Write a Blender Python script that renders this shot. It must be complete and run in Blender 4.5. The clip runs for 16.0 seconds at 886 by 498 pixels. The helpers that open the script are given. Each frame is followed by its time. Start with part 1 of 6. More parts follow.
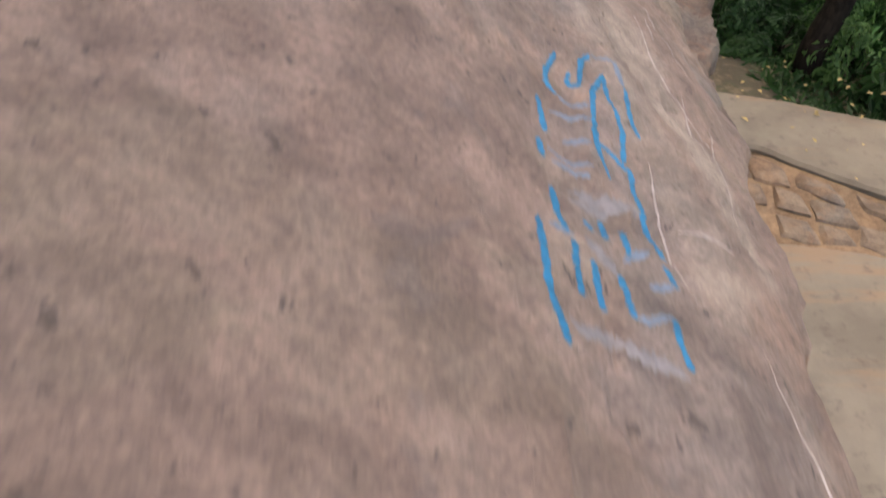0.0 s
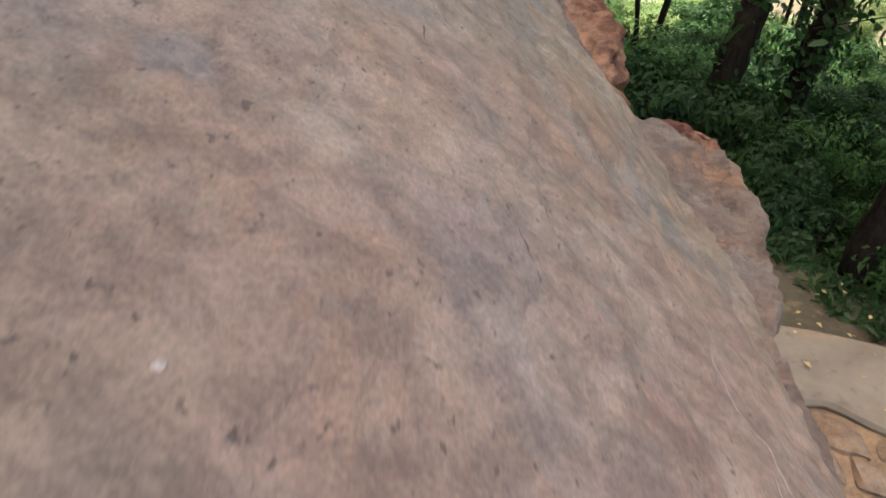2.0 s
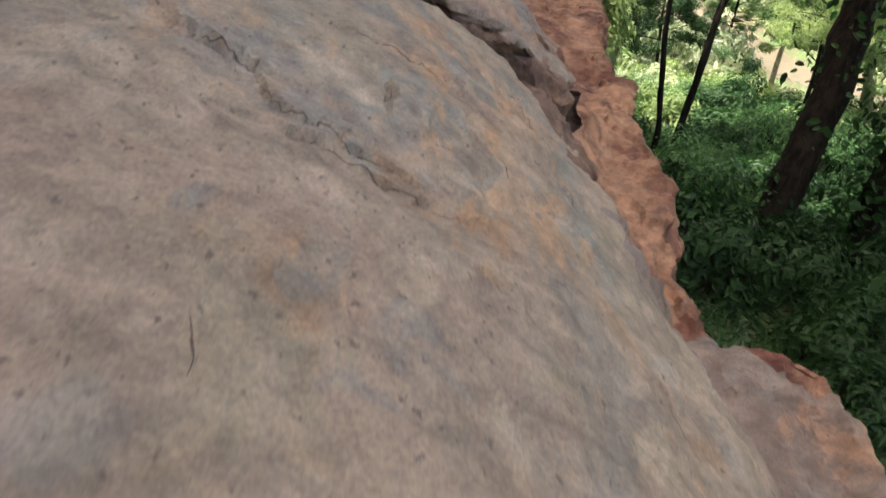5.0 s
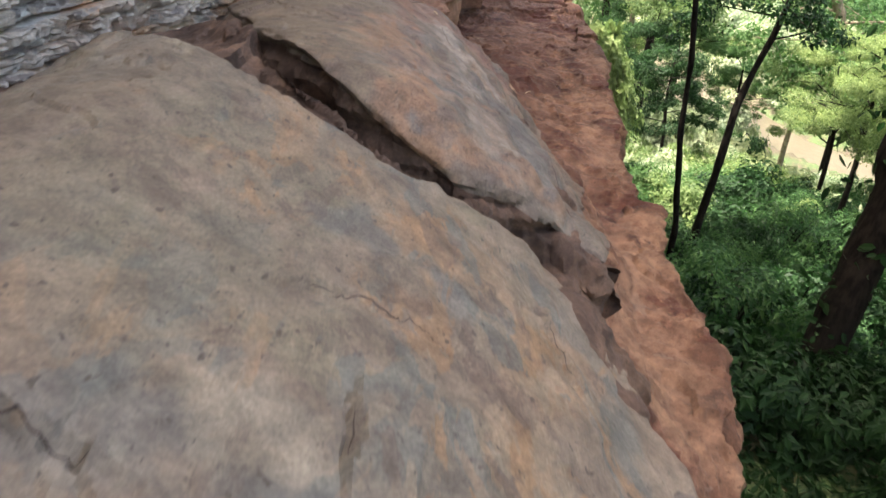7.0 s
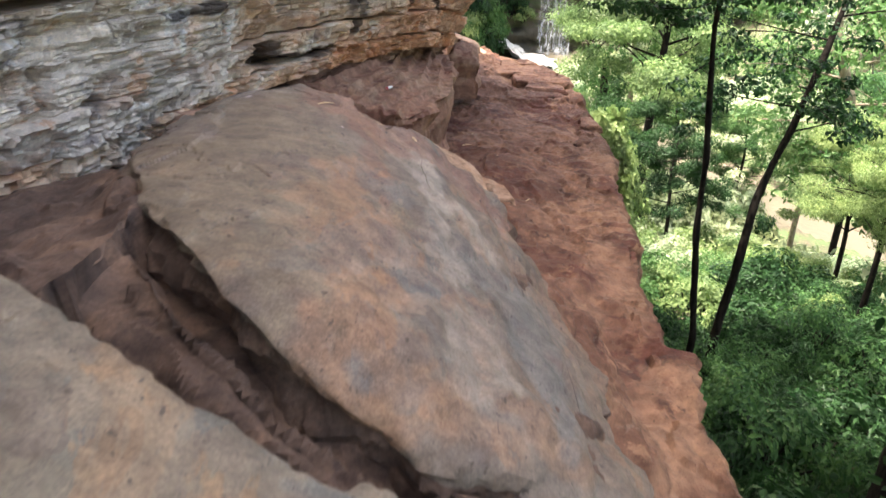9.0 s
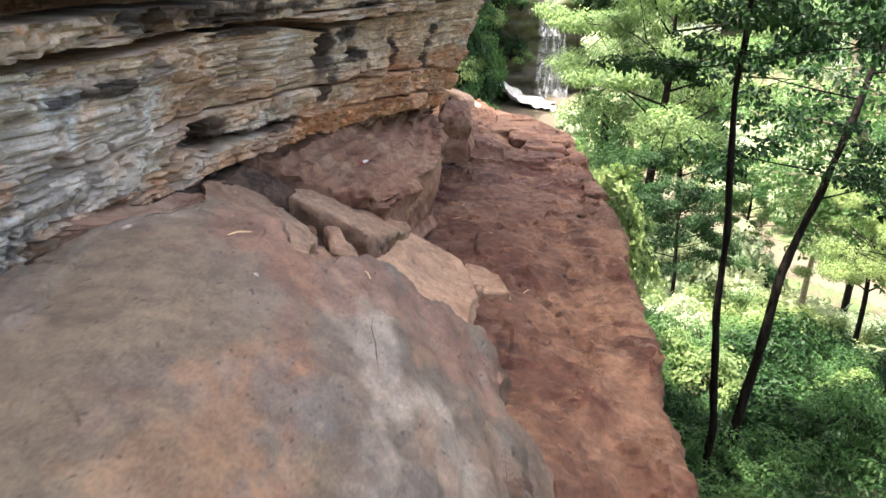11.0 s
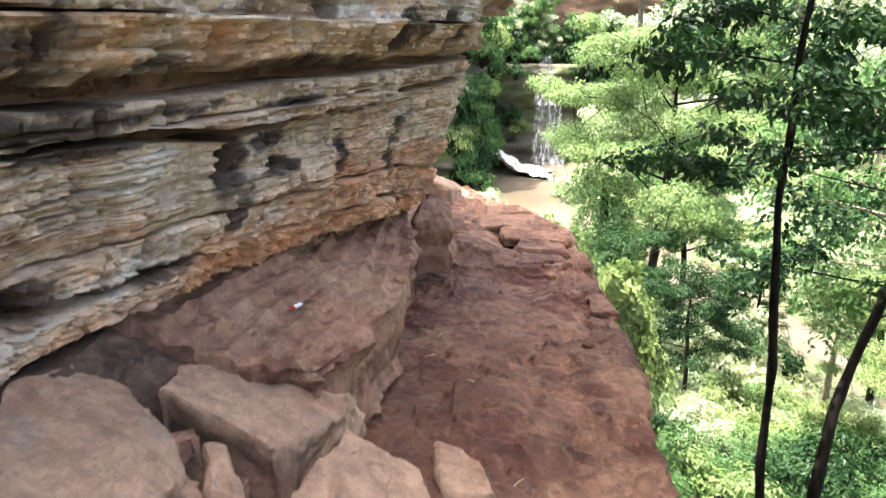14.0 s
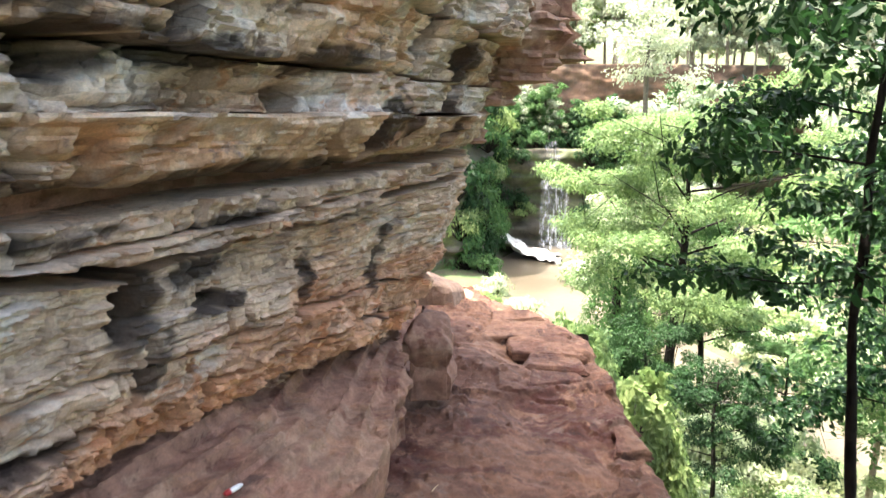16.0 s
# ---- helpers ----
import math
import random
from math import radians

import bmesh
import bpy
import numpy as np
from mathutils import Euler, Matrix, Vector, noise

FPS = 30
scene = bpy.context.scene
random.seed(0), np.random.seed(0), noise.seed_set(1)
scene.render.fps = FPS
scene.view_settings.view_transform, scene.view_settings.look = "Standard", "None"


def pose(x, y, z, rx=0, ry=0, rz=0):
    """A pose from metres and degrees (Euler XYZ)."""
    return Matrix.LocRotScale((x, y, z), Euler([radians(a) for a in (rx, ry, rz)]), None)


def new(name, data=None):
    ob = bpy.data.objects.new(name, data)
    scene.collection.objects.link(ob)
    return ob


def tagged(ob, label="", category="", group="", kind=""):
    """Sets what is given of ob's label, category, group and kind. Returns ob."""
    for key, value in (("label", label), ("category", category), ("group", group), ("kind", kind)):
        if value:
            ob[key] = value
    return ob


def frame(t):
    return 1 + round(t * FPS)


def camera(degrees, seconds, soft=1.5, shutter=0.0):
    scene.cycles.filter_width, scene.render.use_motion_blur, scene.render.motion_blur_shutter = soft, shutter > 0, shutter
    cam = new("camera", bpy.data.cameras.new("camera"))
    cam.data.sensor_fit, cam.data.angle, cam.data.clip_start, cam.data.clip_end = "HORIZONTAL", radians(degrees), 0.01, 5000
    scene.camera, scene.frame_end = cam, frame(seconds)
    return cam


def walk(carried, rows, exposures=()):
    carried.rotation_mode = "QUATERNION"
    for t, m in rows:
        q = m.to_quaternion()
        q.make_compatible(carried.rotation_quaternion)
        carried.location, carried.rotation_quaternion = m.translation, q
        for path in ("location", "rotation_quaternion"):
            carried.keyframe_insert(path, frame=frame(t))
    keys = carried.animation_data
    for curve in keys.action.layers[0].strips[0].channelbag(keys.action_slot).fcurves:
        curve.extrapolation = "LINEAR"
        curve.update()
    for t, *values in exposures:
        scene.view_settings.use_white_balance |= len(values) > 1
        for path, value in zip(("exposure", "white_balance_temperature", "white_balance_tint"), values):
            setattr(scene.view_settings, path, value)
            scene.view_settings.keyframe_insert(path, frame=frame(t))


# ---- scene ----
cam = camera(63.2, 16.0, 1.5, 0.5)
METRES, EYE, TILT, LEAN, TURN = 12.0, 10.0, -47.0, 0.0, 0.0
ROWS = [
    (0.0, 0.0, 0.0, 0.0, 0.0, 0.0, -0.0),
    (0.5, -0.0014, 0.0176, 0.0268, 0.0, 2.31, -0.26),
    (1.0, -0.0039, 0.0354, 0.0538, -0.04, 4.43, -0.68),
    (1.5, -0.0067, 0.0533, 0.0805, -0.01, 6.73, -0.8),
    (2.0, -0.0085, 0.0725, 0.1059, 0.01, 7.95, -0.97),
    (2.5, -0.0093, 0.0932, 0.1305, -0.02, 7.92, -1.13),
    (3.0, -0.0109, 0.1143, 0.1552, -0.05, 7.82, -1.25),
    (3.5, -0.0123, 0.1349, 0.1802, -0.08, 8.13, -1.32),
    (4.0, -0.0141, 0.1555, 0.2046, -0.09, 9.11, -1.31),
    (6.5, -0.018, 0.2579, 0.3229, -0.04, 15.38, -1.09),
    (7.0, -0.0181, 0.278, 0.3458, 0.01, 16.67, -1.04),
    (7.5, -0.0175, 0.2984, 0.369, 0.04, 17.99, -0.9),
    (8.0, -0.0163, 0.3185, 0.3925, 0.08, 19.3, -0.83),
    (8.5, -0.0128, 0.3399, 0.4165, 0.07, 20.6, -0.79),
    (9.0, -0.0095, 0.3601, 0.4402, 0.08, 21.88, -0.79),
    (9.5, -0.0067, 0.3799, 0.4632, 0.13, 23.21, -0.74),
    (12.0, 0.0115, 0.4812, 0.5802, 0.06, 25.73, -0.75),
    (12.5, 0.0157, 0.5011, 0.603, 0.08, 26.57, -0.67),
    (13.0, 0.02, 0.5209, 0.6254, 0.11, 27.44, -0.64),
    (13.5, 0.0236, 0.5408, 0.6483, 0.11, 28.5, -0.55),
    (14.0, 0.0276, 0.5611, 0.6712, 0.14, 29.91, -0.45),
    (14.5, 0.0325, 0.5824, 0.6953, 0.16, 31.5, -0.5),
    (15.0, 0.0359, 0.6022, 0.7191, 0.23, 33.12, -0.66),
    (15.5, 0.0366, 0.6205, 0.7413, 0.37, 34.71, -0.78),
    (16.0, 0.0359, 0.6393, 0.763, 0.56, 36.3, -0.85),
]
walk(cam, [(t, pose(0, 0, EYE, TILT, LEAN, TURN) @ pose(METRES * x, METRES * y, METRES * z, 90 + pitch, roll, yaw)) for t, x, y, z, yaw, pitch, roll in ROWS],
     [(0.0, 2.26, 7300, 10), (7.0, 2.38, 7050, 10), (9.0, 2.58, 6980, 10), (12.0, 2.76, 6850, 10), (16.0, 2.98, 6750, 10)])


# ---- world, sun, exposure ----
SUN_WAY = Vector((-0.25, 0.02, 0.94))
world = bpy.data.worlds.new("sky_world")
scene.world = world
world.use_nodes = True
wn = world.node_tree.nodes
wl = world.node_tree.links
sky = wn.new("ShaderNodeTexSky")
sky.sky_type = "NISHITA"
sky.sun_disc = False
sky.sun_elevation = math.asin(SUN_WAY.normalized().z)
sky.sun_rotation = math.atan2(SUN_WAY.x, SUN_WAY.y)
sky.dust_density = 6.0
sky.ozone_density = 0.4
wl.new(sky.outputs["Color"], wn["Background"].inputs["Color"])
wn["Background"].inputs["Strength"].default_value = 0.15
sun_data = bpy.data.lights.new("sun", "SUN")
sun_data.energy = 3.7
sun_data.angle = radians(0.6)
sun_data.color = (1.0, 0.97, 0.92)
sun = new("sun", sun_data)
sun.rotation_mode = "QUATERNION"
sun.rotation_quaternion = SUN_WAY.to_track_quat("Z", "Y")
sun.location = (-30, 10, 60)


# ---- noise ----
def hashed(i, j, k, seed):
    n = (i * 73856093) ^ (j * 19349663) ^ (k * 83492791) ^ (seed * 40503)
    n = ((n ^ (n >> 13)) * 1274126177) & 0x7FFFFFFF
    n = ((n ^ (n >> 11)) * 69069) & 0x7FFFFFFF
    return ((n >> 7) & 0xFFFF) / 65535.0


def vnoise(p, seed=0):
    """Smooth value noise in -1..1 at the points p (..., 3)."""
    q = np.floor(p).astype(np.int64)
    f = p - q
    f = f * f * f * (f * (f * 6 - 15) + 10)
    i, j, k = q[..., 0], q[..., 1], q[..., 2]
    u, v, w = f[..., 0], f[..., 1], f[..., 2]
    tot = 0
    for a in (0, 1):
        for b in (0, 1):
            for c in (0, 1):
                tot = tot + hashed(i + a, j + b, k + c, seed) * (u if a else 1 - u) * (v if b else 1 - v) * (w if c else 1 - w)
    return tot * 2 - 1


def fbm(p, octaves=4, seed=0, gain=0.5):
    tot, amp = 0, 1.0
    for o in range(octaves):
        tot = tot + amp * vnoise(p * (2.03 ** o) + 17.3 * o, seed + o)
        amp *= gain
    return tot


def step(a, b, x):
    t = np.clip((x - a) / (b - a), 0, 1)
    return t * t * (3 - 2 * t)


def stack(x, y, z):
    return np.stack(np.broadcast_arrays(x, y, z), -1).astype(float)


# ---- mesh makers ----
def raw_mesh(name, co, quads, material, smooth=True):
    me = bpy.data.meshes.new(name)
    co = np.asarray(co, dtype=np.float32).reshape(-1, 3)
    quads = np.asarray(quads, dtype=np.int32)
    n, k = quads.shape
    me.vertices.add(len(co))
    me.vertices.foreach_set("co", co.ravel())
    me.loops.add(n * k)
    me.loops.foreach_set("vertex_index", quads.ravel())
    me.polygons.add(n)
    me.polygons.foreach_set("loop_start", np.arange(0, n * k, k, dtype=np.int32))
    me.polygons.foreach_set("use_smooth", np.full(n, smooth))
    me.materials.append(material)
    me.update(calc_edges=True)
    return me


def sheet_quads(nu, nv, close_u=False):
    i = np.arange(nu if close_u else nu - 1)
    j = np.arange(nv - 1)
    a, b = np.meshgrid(i, j, indexing="ij")
    c = (a + 1) % nu
    return np.stack([a * nv + b, c * nv + b, c * nv + b + 1, a * nv + b + 1], -1).reshape(-1, 4)


def sheet(name, P, material, flip=False):
    q = sheet_quads(P.shape[0], P.shape[1])
    if flip:
        q = q[:, ::-1]
    return raw_mesh(name, P.reshape(-1, 3), q, material)


def crisp(me, degrees):
    """Breaks the shading at edges sharper than the angle."""
    me.set_sharp_from_angle(angle=radians(degrees))
    return me


def normals_of(P):
    n = np.cross(np.gradient(P, axis=0), np.gradient(P, axis=1))
    for _ in range(2):
        m = n.copy()
        m[1:] += n[:-1]
        m[:-1] += n[1:]
        m[:, 1:] += n[:, :-1]
        m[:, :-1] += n[:, 1:]
        n = m
    return n / np.maximum(np.linalg.norm(n, axis=-1, keepdims=True), 1e-9)


def run(points, t):
    """A polyline at the shares t of its length."""
    p = np.array(points, float)
    d = np.concatenate([[0], np.cumsum(np.linalg.norm(np.diff(p, axis=0), axis=1))])
    d /= d[-1]
    return np.stack([np.interp(t, d, p[:, k]) for k in range(p.shape[1])], -1)


def part(name, me, parent, label="", world=False):
    ob = new(name, me)
    ob.parent = parent
    if world:
        ob.location = -parent.location
    if label:
        ob["label"] = label
    return ob


def thing(name, at, label, category, group="", kind=""):
    ob = new(name)
    ob.location = at
    ob.empty_display_size = 0.1
    return tagged(ob, label, category, group, kind)


def rock_patch(name, south, north, west, east, top, floor_z, material, cell=0.03, ragged=0.03, edge=0.06, amp=0.03,
               freq=1.2, fine=0.006, flake=0.0, seed=0, skirt=14, bedding=0.02, lean=0.0, under=0.0, notches=(), side_material=None):
    """A block of rock over a four-sided outline, its top a function of x and y, its sides going down to floor_z."""
    def length(c):
        return float(np.sum(np.linalg.norm(np.diff(np.array(c, float), axis=0), axis=1)))
    nu = max(8, int(max(length(south), length(north)) / cell))
    nv = max(8, int(max(length(west), length(east)) / cell))
    ui = np.concatenate([np.full(skirt, 0.0), np.linspace(0, 1, nu), np.full(skirt, 1.0)])
    vi = np.concatenate([np.full(skirt, 0.0), np.linspace(0, 1, nv), np.full(skirt, 1.0)])
    ramp = (np.arange(1, skirt + 1) / skirt) ** 1.3
    du = np.concatenate([ramp[::-1], np.zeros(nu), ramp])
    dv = np.concatenate([ramp[::-1], np.zeros(nv), ramp])
    S, N, W, E = run(south, ui), run(north, ui), run(west, vi), run(east, vi)
    u, v = ui[:, None, None], vi[None, :, None]
    S, N, W, E = S[:, None], N[:, None], W[None], E[None]
    XY = (1 - v) * S + v * N + (1 - u) * W + u * E - (
        (1 - u) * (1 - v) * S[0, 0] + u * (1 - v) * S[-1, 0] + (1 - u) * v * N[0, 0] + u * v * N[-1, 0])
    X, Y = XY[..., 0], XY[..., 1]
    w = 4 * np.maximum(np.abs(u[..., 0] - 0.5), np.abs(v[..., 0] - 0.5)) ** 2
    P0 = stack(X, Y, 0 * X)
    X = X + w * ragged * fbm(P0 * 1.3, 5, seed + 50, 0.5)
    Y = Y + w * ragged * fbm(P0 * 1.3, 5, seed + 60, 0.5)
    wid = np.linalg.norm(XY[-1] - XY[0], axis=-1)[None]
    hei = np.linalg.norm(XY[:, -1] - XY[:, 0], axis=-1)[:, None]
    uu, vv = np.broadcast_to(u[..., 0], X.shape), np.broadcast_to(v[..., 0], X.shape)
    dist = np.minimum(np.minimum(uu, 1 - uu) * wid, np.minimum(vv, 1 - vv) * hei)
    k = np.clip(1 - dist / edge, 0, 1)
    T = top(X, Y) - edge * (1 - np.sqrt(np.maximum(1 - 0.98 * k * k, 0)))
    D = np.maximum(du[:, None], dv[None])
    Z = T + (floor_z - T) * D
    X = X + lean * D * np.sign(du[:, None]) * np.where(uu > 0.5, 1, -1)
    Y = Y + under * step(0.02, 0.3, dv)[None] * np.where(vv > 0.5, -1, 1)
    P = stack(X, Y, Z)
    n = normals_of(P)
    side = np.clip(1 - np.abs(n[..., 2]), 0, 1)
    disp = amp * fbm(P * freq, 5, seed) + fine * fbm(P * 14, 3, seed + 7)
    if flake:
        a = fbm(P * np.array([1.1, 0.8, 1.1]), 4, seed + 20, 0.55)
        b = fbm(P * np.array([2.6, 1.9, 2.6]) + 9, 4, seed + 30, 0.55)
        disp = disp + (1 - side) * flake * (step(0.0, 0.02, a) + 0.6 * step(0.3, 0.32, b) - 0.8)
    for line, drop, fade in notches:
        drop = 1.8 * drop
        best, sgn = np.full(X.shape, 9.0), np.zeros(X.shape)
        fx = X + 0.012 * fbm(P * 9, 3, seed + 40)
        fy = Y + 0.012 * fbm(P * 9, 3, seed + 44)
        for (ax, ay), (bx, by) in zip(line, line[1:]):
            ex, ey = bx - ax, by - ay
            t = np.clip(((fx - ax) * ex + (fy - ay) * ey) / (ex * ex + ey * ey), 0, 1)
            ox, oy = fx - ax - t * ex, fy - ay - t * ey
            d = np.hypot(ox, oy)
            sgn = np.where(d < best, np.sign(ex * oy - ey * ox), sgn)
            best = np.minimum(best, d)
        disp = disp - (1 - side) * drop * (step(fade, 0, best) * (sgn < 0) + 0.7 * step(0.016, 0.006, best))
    lay = fbm(stack(P[..., 0] * 0.6, P[..., 1] * 0.6, P[..., 2] * 9 + 0.8 * P[..., 0]), 4, seed + 11, 0.6)
    bedding = bedding(P[..., 1]) if callable(bedding) else bedding
    disp = disp + side * (bedding * lay + 2.2 * bedding * fbm(P * 2.6, 4, seed + 13))
    P = P + n * disp[..., None]
    rim = P[skirt // 2:-skirt // 2, 0]
    P = np.pad(P, ((1, 1), (1, 1), (0, 0)), mode="edge")
    mid = np.array([rim[:, 0].mean(), Y.mean(), floor_z])
    P[0], P[-1], P[:, 0], P[:, -1] = mid, mid, mid, mid
    me = sheet(name, P, material)
    if side_material:
        me.materials.append(side_material)
        deep = np.pad(D, 1, constant_values=1.0)
        deep = np.maximum(np.maximum(deep[1:, 1:], deep[:-1, 1:]), np.maximum(deep[1:, :-1], deep[:-1, :-1]))
        me.polygons.foreach_set("material_index", (deep > 0.02).astype(np.int32).ravel())
    return crisp(me, 32)


# ---- materials ----
def shader(name):
    m = bpy.data.materials.new(name)
    m.use_nodes = True
    nt = m.node_tree
    return m, nt, nt.nodes["Principled BSDF"], nt.nodes["Material Output"]


def put(nt, kind, **values):
    nd = nt.nodes.new(kind)
    for key, value in values.items():
        nd.inputs[key.replace("_", " ")].default_value = value
    return nd


def noise_at(nt, coords, scale, detail=6, rough=0.6, warp=0.0):
    nd = put(nt, "ShaderNodeTexNoise", Scale=scale, Detail=detail, Roughness=rough, Distortion=warp)
    nt.links.new(coords, nd.inputs["Vector"])
    return nd.outputs["Fac"]


def ramped(nt, fac, lo, hi):
    nd = put(nt, "ShaderNodeMapRange", From_Min=lo, From_Max=hi)
    nd.interpolation_type = "SMOOTHSTEP"
    nt.links.new(fac, nd.inputs["Value"])
    return nd.outputs["Result"]


def blend(nt, fac, a, b, how="MIX"):
    nd = nt.nodes.new("ShaderNodeMix")
    nd.data_type = "RGBA"
    nd.blend_type = how
    for slot, value in ((0, fac), (6, a), (7, b)):
        if isinstance(value, (tuple, float, int)):
            nd.inputs[slot].default_value = value if slot == 0 else (*value, 1)
        else:
            nt.links.new(value, nd.inputs[slot])
    return nd.outputs[2]


def times(nt, a, b):
    nd = nt.nodes.new("ShaderNodeMath")
    nd.operation = "MULTIPLY"
    for slot, value in ((0, a), (1, b)):
        if isinstance(value, (float, int)):
            nd.inputs[slot].default_value = value
        else:
            nt.links.new(value, nd.inputs[slot])
    return nd.outputs[0]


def scaled(nt, sx, sy, sz, rot=(0, 0, 0)):
    geo = nt.nodes.new("ShaderNodeNewGeometry")
    mp = nt.nodes.new("ShaderNodeMapping")
    mp.inputs["Scale"].default_value = (sx, sy, sz)
    mp.inputs["Rotation"].default_value = rot
    nt.links.new(geo.outputs["Position"], mp.inputs["Vector"])
    return mp.outputs["Vector"]


def rock_material(name, base, patches, strata=0.0, dark=(0.05, 0.045, 0.04), dark_amount=0.5, speck=0.5, bump=0.5, rough=0.85, grain=1.0, blocks=0.0, pits=0.0, stained=False, tints=()):
    """Sandstone: a base colour, patches of (colour, scale, from, to, strength), blocks split by joints, stains, pits, grain and relief."""
    m, nt, bsdf, out = shader(name)
    p = scaled(nt, 1, 1, 1)
    col = blend(nt, ramped(nt, noise_at(nt, p, 0.9, 5), 0.35, 0.65), tuple(c * 0.84 for c in base), tuple(min(c * 1.16, 1) for c in base))
    for i, (c, scale, lo, hi, strength) in enumerate(patches):
        src = scaled(nt, 1, 1, 1 + 3 * strata, (0.3 * i, 0.2 * i, 1.7 * i))
        f = times(nt, ramped(nt, noise_at(nt, src, scale, 9, 0.66, 0.5), lo, hi), strength)
        col = blend(nt, f, col, c)
    if strata:
        flat = scaled(nt, 1.3, 1.3, 6.0)
        f = times(nt, ramped(nt, noise_at(nt, flat, 3.6, 9, 0.72, 0.8), 0.52, 0.60), strata)
        col = blend(nt, f, col, tuple(c * 0.5 for c in base))
    height = noise_at(nt, p, 22.0 * grain, 9, 0.7, 0.2)
    for mask, c in tints:
        at = nt.nodes.new("ShaderNodeAttribute")
        at.attribute_name = mask
        col = blend(nt, at.outputs["Fac"], col, blend(nt, ramped(nt, noise_at(nt, p, 3.5, 6), 0.35, 0.65), tuple(0.86 * v for v in c), tuple(1.14 * v for v in c)))
    if tints:
        at = nt.nodes.new("ShaderNodeAttribute")
        at.attribute_name = "flaky"
        for c, scale, lo, turn in (((0.30, 0.170, 0.098), 2.1, 0.53, 0.5), ((0.128, 0.135, 0.138), 2.7, 0.535, 0.7), ((0.275, 0.205, 0.16), 3.4, 0.565, 0.35), ((0.145, 0.10, 0.085), 4.0, 0.575, 0.6)):
            chip = ramped(nt, noise_at(nt, scaled(nt, 1.25, 0.62, 1.0, (0, 0, turn)), scale, 8, 0.58, 0.6), lo, lo + 0.014)
            col = blend(nt, times(nt, chip, times(nt, at.outputs["Fac"], 0.8)), col, c)
    if blocks:
        wob = nt.nodes.new("ShaderNodeMix")
        wob.data_type = "VECTOR"
        wob.inputs[0].default_value = 0.12
        nz = put(nt, "ShaderNodeTexNoise", Scale=3.0 * grain, Detail=5.0)
        src = scaled(nt, 1.0, 1.0, 4.2)
        nt.links.new(src, nz.inputs["Vector"])
        nt.links.new(src, wob.inputs[4])
        nt.links.new(nz.outputs["Color"], wob.inputs[5])
        cells = put(nt, "ShaderNodeTexVoronoi", Scale=4.2 * grain, Randomness=0.95)
        rims = put(nt, "ShaderNodeTexVoronoi", Scale=4.2 * grain, Randomness=0.95)
        rims.feature = "DISTANCE_TO_EDGE"
        nt.links.new(wob.outputs[1], cells.inputs["Vector"])
        nt.links.new(wob.outputs[1], rims.inputs["Vector"])
        tone = nt.nodes.new("ShaderNodeSeparateColor")
        nt.links.new(cells.outputs["Color"], tone.inputs[0])
        col = blend(nt, blocks, col, blend(nt, tone.outputs[0], (0.6, 0.57, 0.54), (1.32, 1.3, 1.26)), "MULTIPLY")
        gap = ramped(nt, rims.outputs["Distance"], 0.0, 0.05)
        open_joint = ramped(nt, noise_at(nt, p, 2.4 * grain, 4), 0.42, 0.58)
        inv = nt.nodes.new("ShaderNodeMath")
        inv.operation = "SUBTRACT"
        inv.inputs[0].default_value = 1.0
        nt.links.new(gap, inv.inputs[1])
        joint = times(nt, times(nt, inv.outputs[0], open_joint), 0.6 * blocks)
        col = blend(nt, joint, col, tuple(c * 0.25 for c in base))
        sub = nt.nodes.new("ShaderNodeMath")
        sub.operation = "SUBTRACT"
        nt.links.new(height, sub.inputs[0])
        nt.links.new(joint, sub.inputs[1])
        height = sub.outputs[0]
    mott = ramped(nt, noise_at(nt, p, 6.0 * grain, 10, 0.72, 0.3), 0.32, 0.7)
    col = blend(nt, 0.45 if blocks else 0.7, col, blend(nt, mott, (0.5, 0.48, 0.47), (1.3, 1.27, 1.22)), "MULTIPLY")
    sp = ramped(nt, noise_at(nt, p, 75.0 * grain, 6, 0.8), 0.36, 0.66)
    col = blend(nt, speck, col, blend(nt, sp, (0.66, 0.65, 0.64), (1.22, 1.2, 1.17)), "MULTIPLY")
    st = times(nt, ramped(nt, noise_at(nt, p, 1.7, 9, 0.7, 0.8), 0.6, 0.68), dark_amount)
    col = blend(nt, st, col, dark)
    if pits:
        spots = ramped(nt, noise_at(nt, scaled(nt, 1, 0.7, 1), 30.0 * grain, 4, 0.55), 0.63, 0.70)
        col = blend(nt, times(nt, spots, pits), col, tuple(c * 0.3 for c in base))
    if stained:
        # the last tint blackens stains and paints shade into hollows and gaps
        for mask, tint in (("greyness", (1.24, 1.40, 1.60)), ("redness", (0.98, 0.76, 0.66)), ("browning", (0.865, 0.935, 0.885)), ("stain_shade", (0.10, 0.095, 0.10))):
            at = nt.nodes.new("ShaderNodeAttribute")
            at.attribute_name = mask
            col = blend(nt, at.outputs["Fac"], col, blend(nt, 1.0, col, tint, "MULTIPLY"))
    nt.links.new(col, bsdf.inputs["Base Color"])
    bsdf.inputs["Specular IOR Level"].default_value = 0.35
    rr = put(nt, "ShaderNodeMapRange", To_Min=rough - 0.12, To_Max=min(1, rough + 0.12))
    nt.links.new(noise_at(nt, p, 5.0, 5), rr.inputs["Value"])
    nt.links.new(rr.outputs["Result"], bsdf.inputs["Roughness"])
    b1 = put(nt, "ShaderNodeBump", Strength=bump, Distance=0.02)
    nt.links.new(height, b1.inputs["Height"])
    b2 = put(nt, "ShaderNodeBump", Strength=bump * 0.6, Distance=0.004)
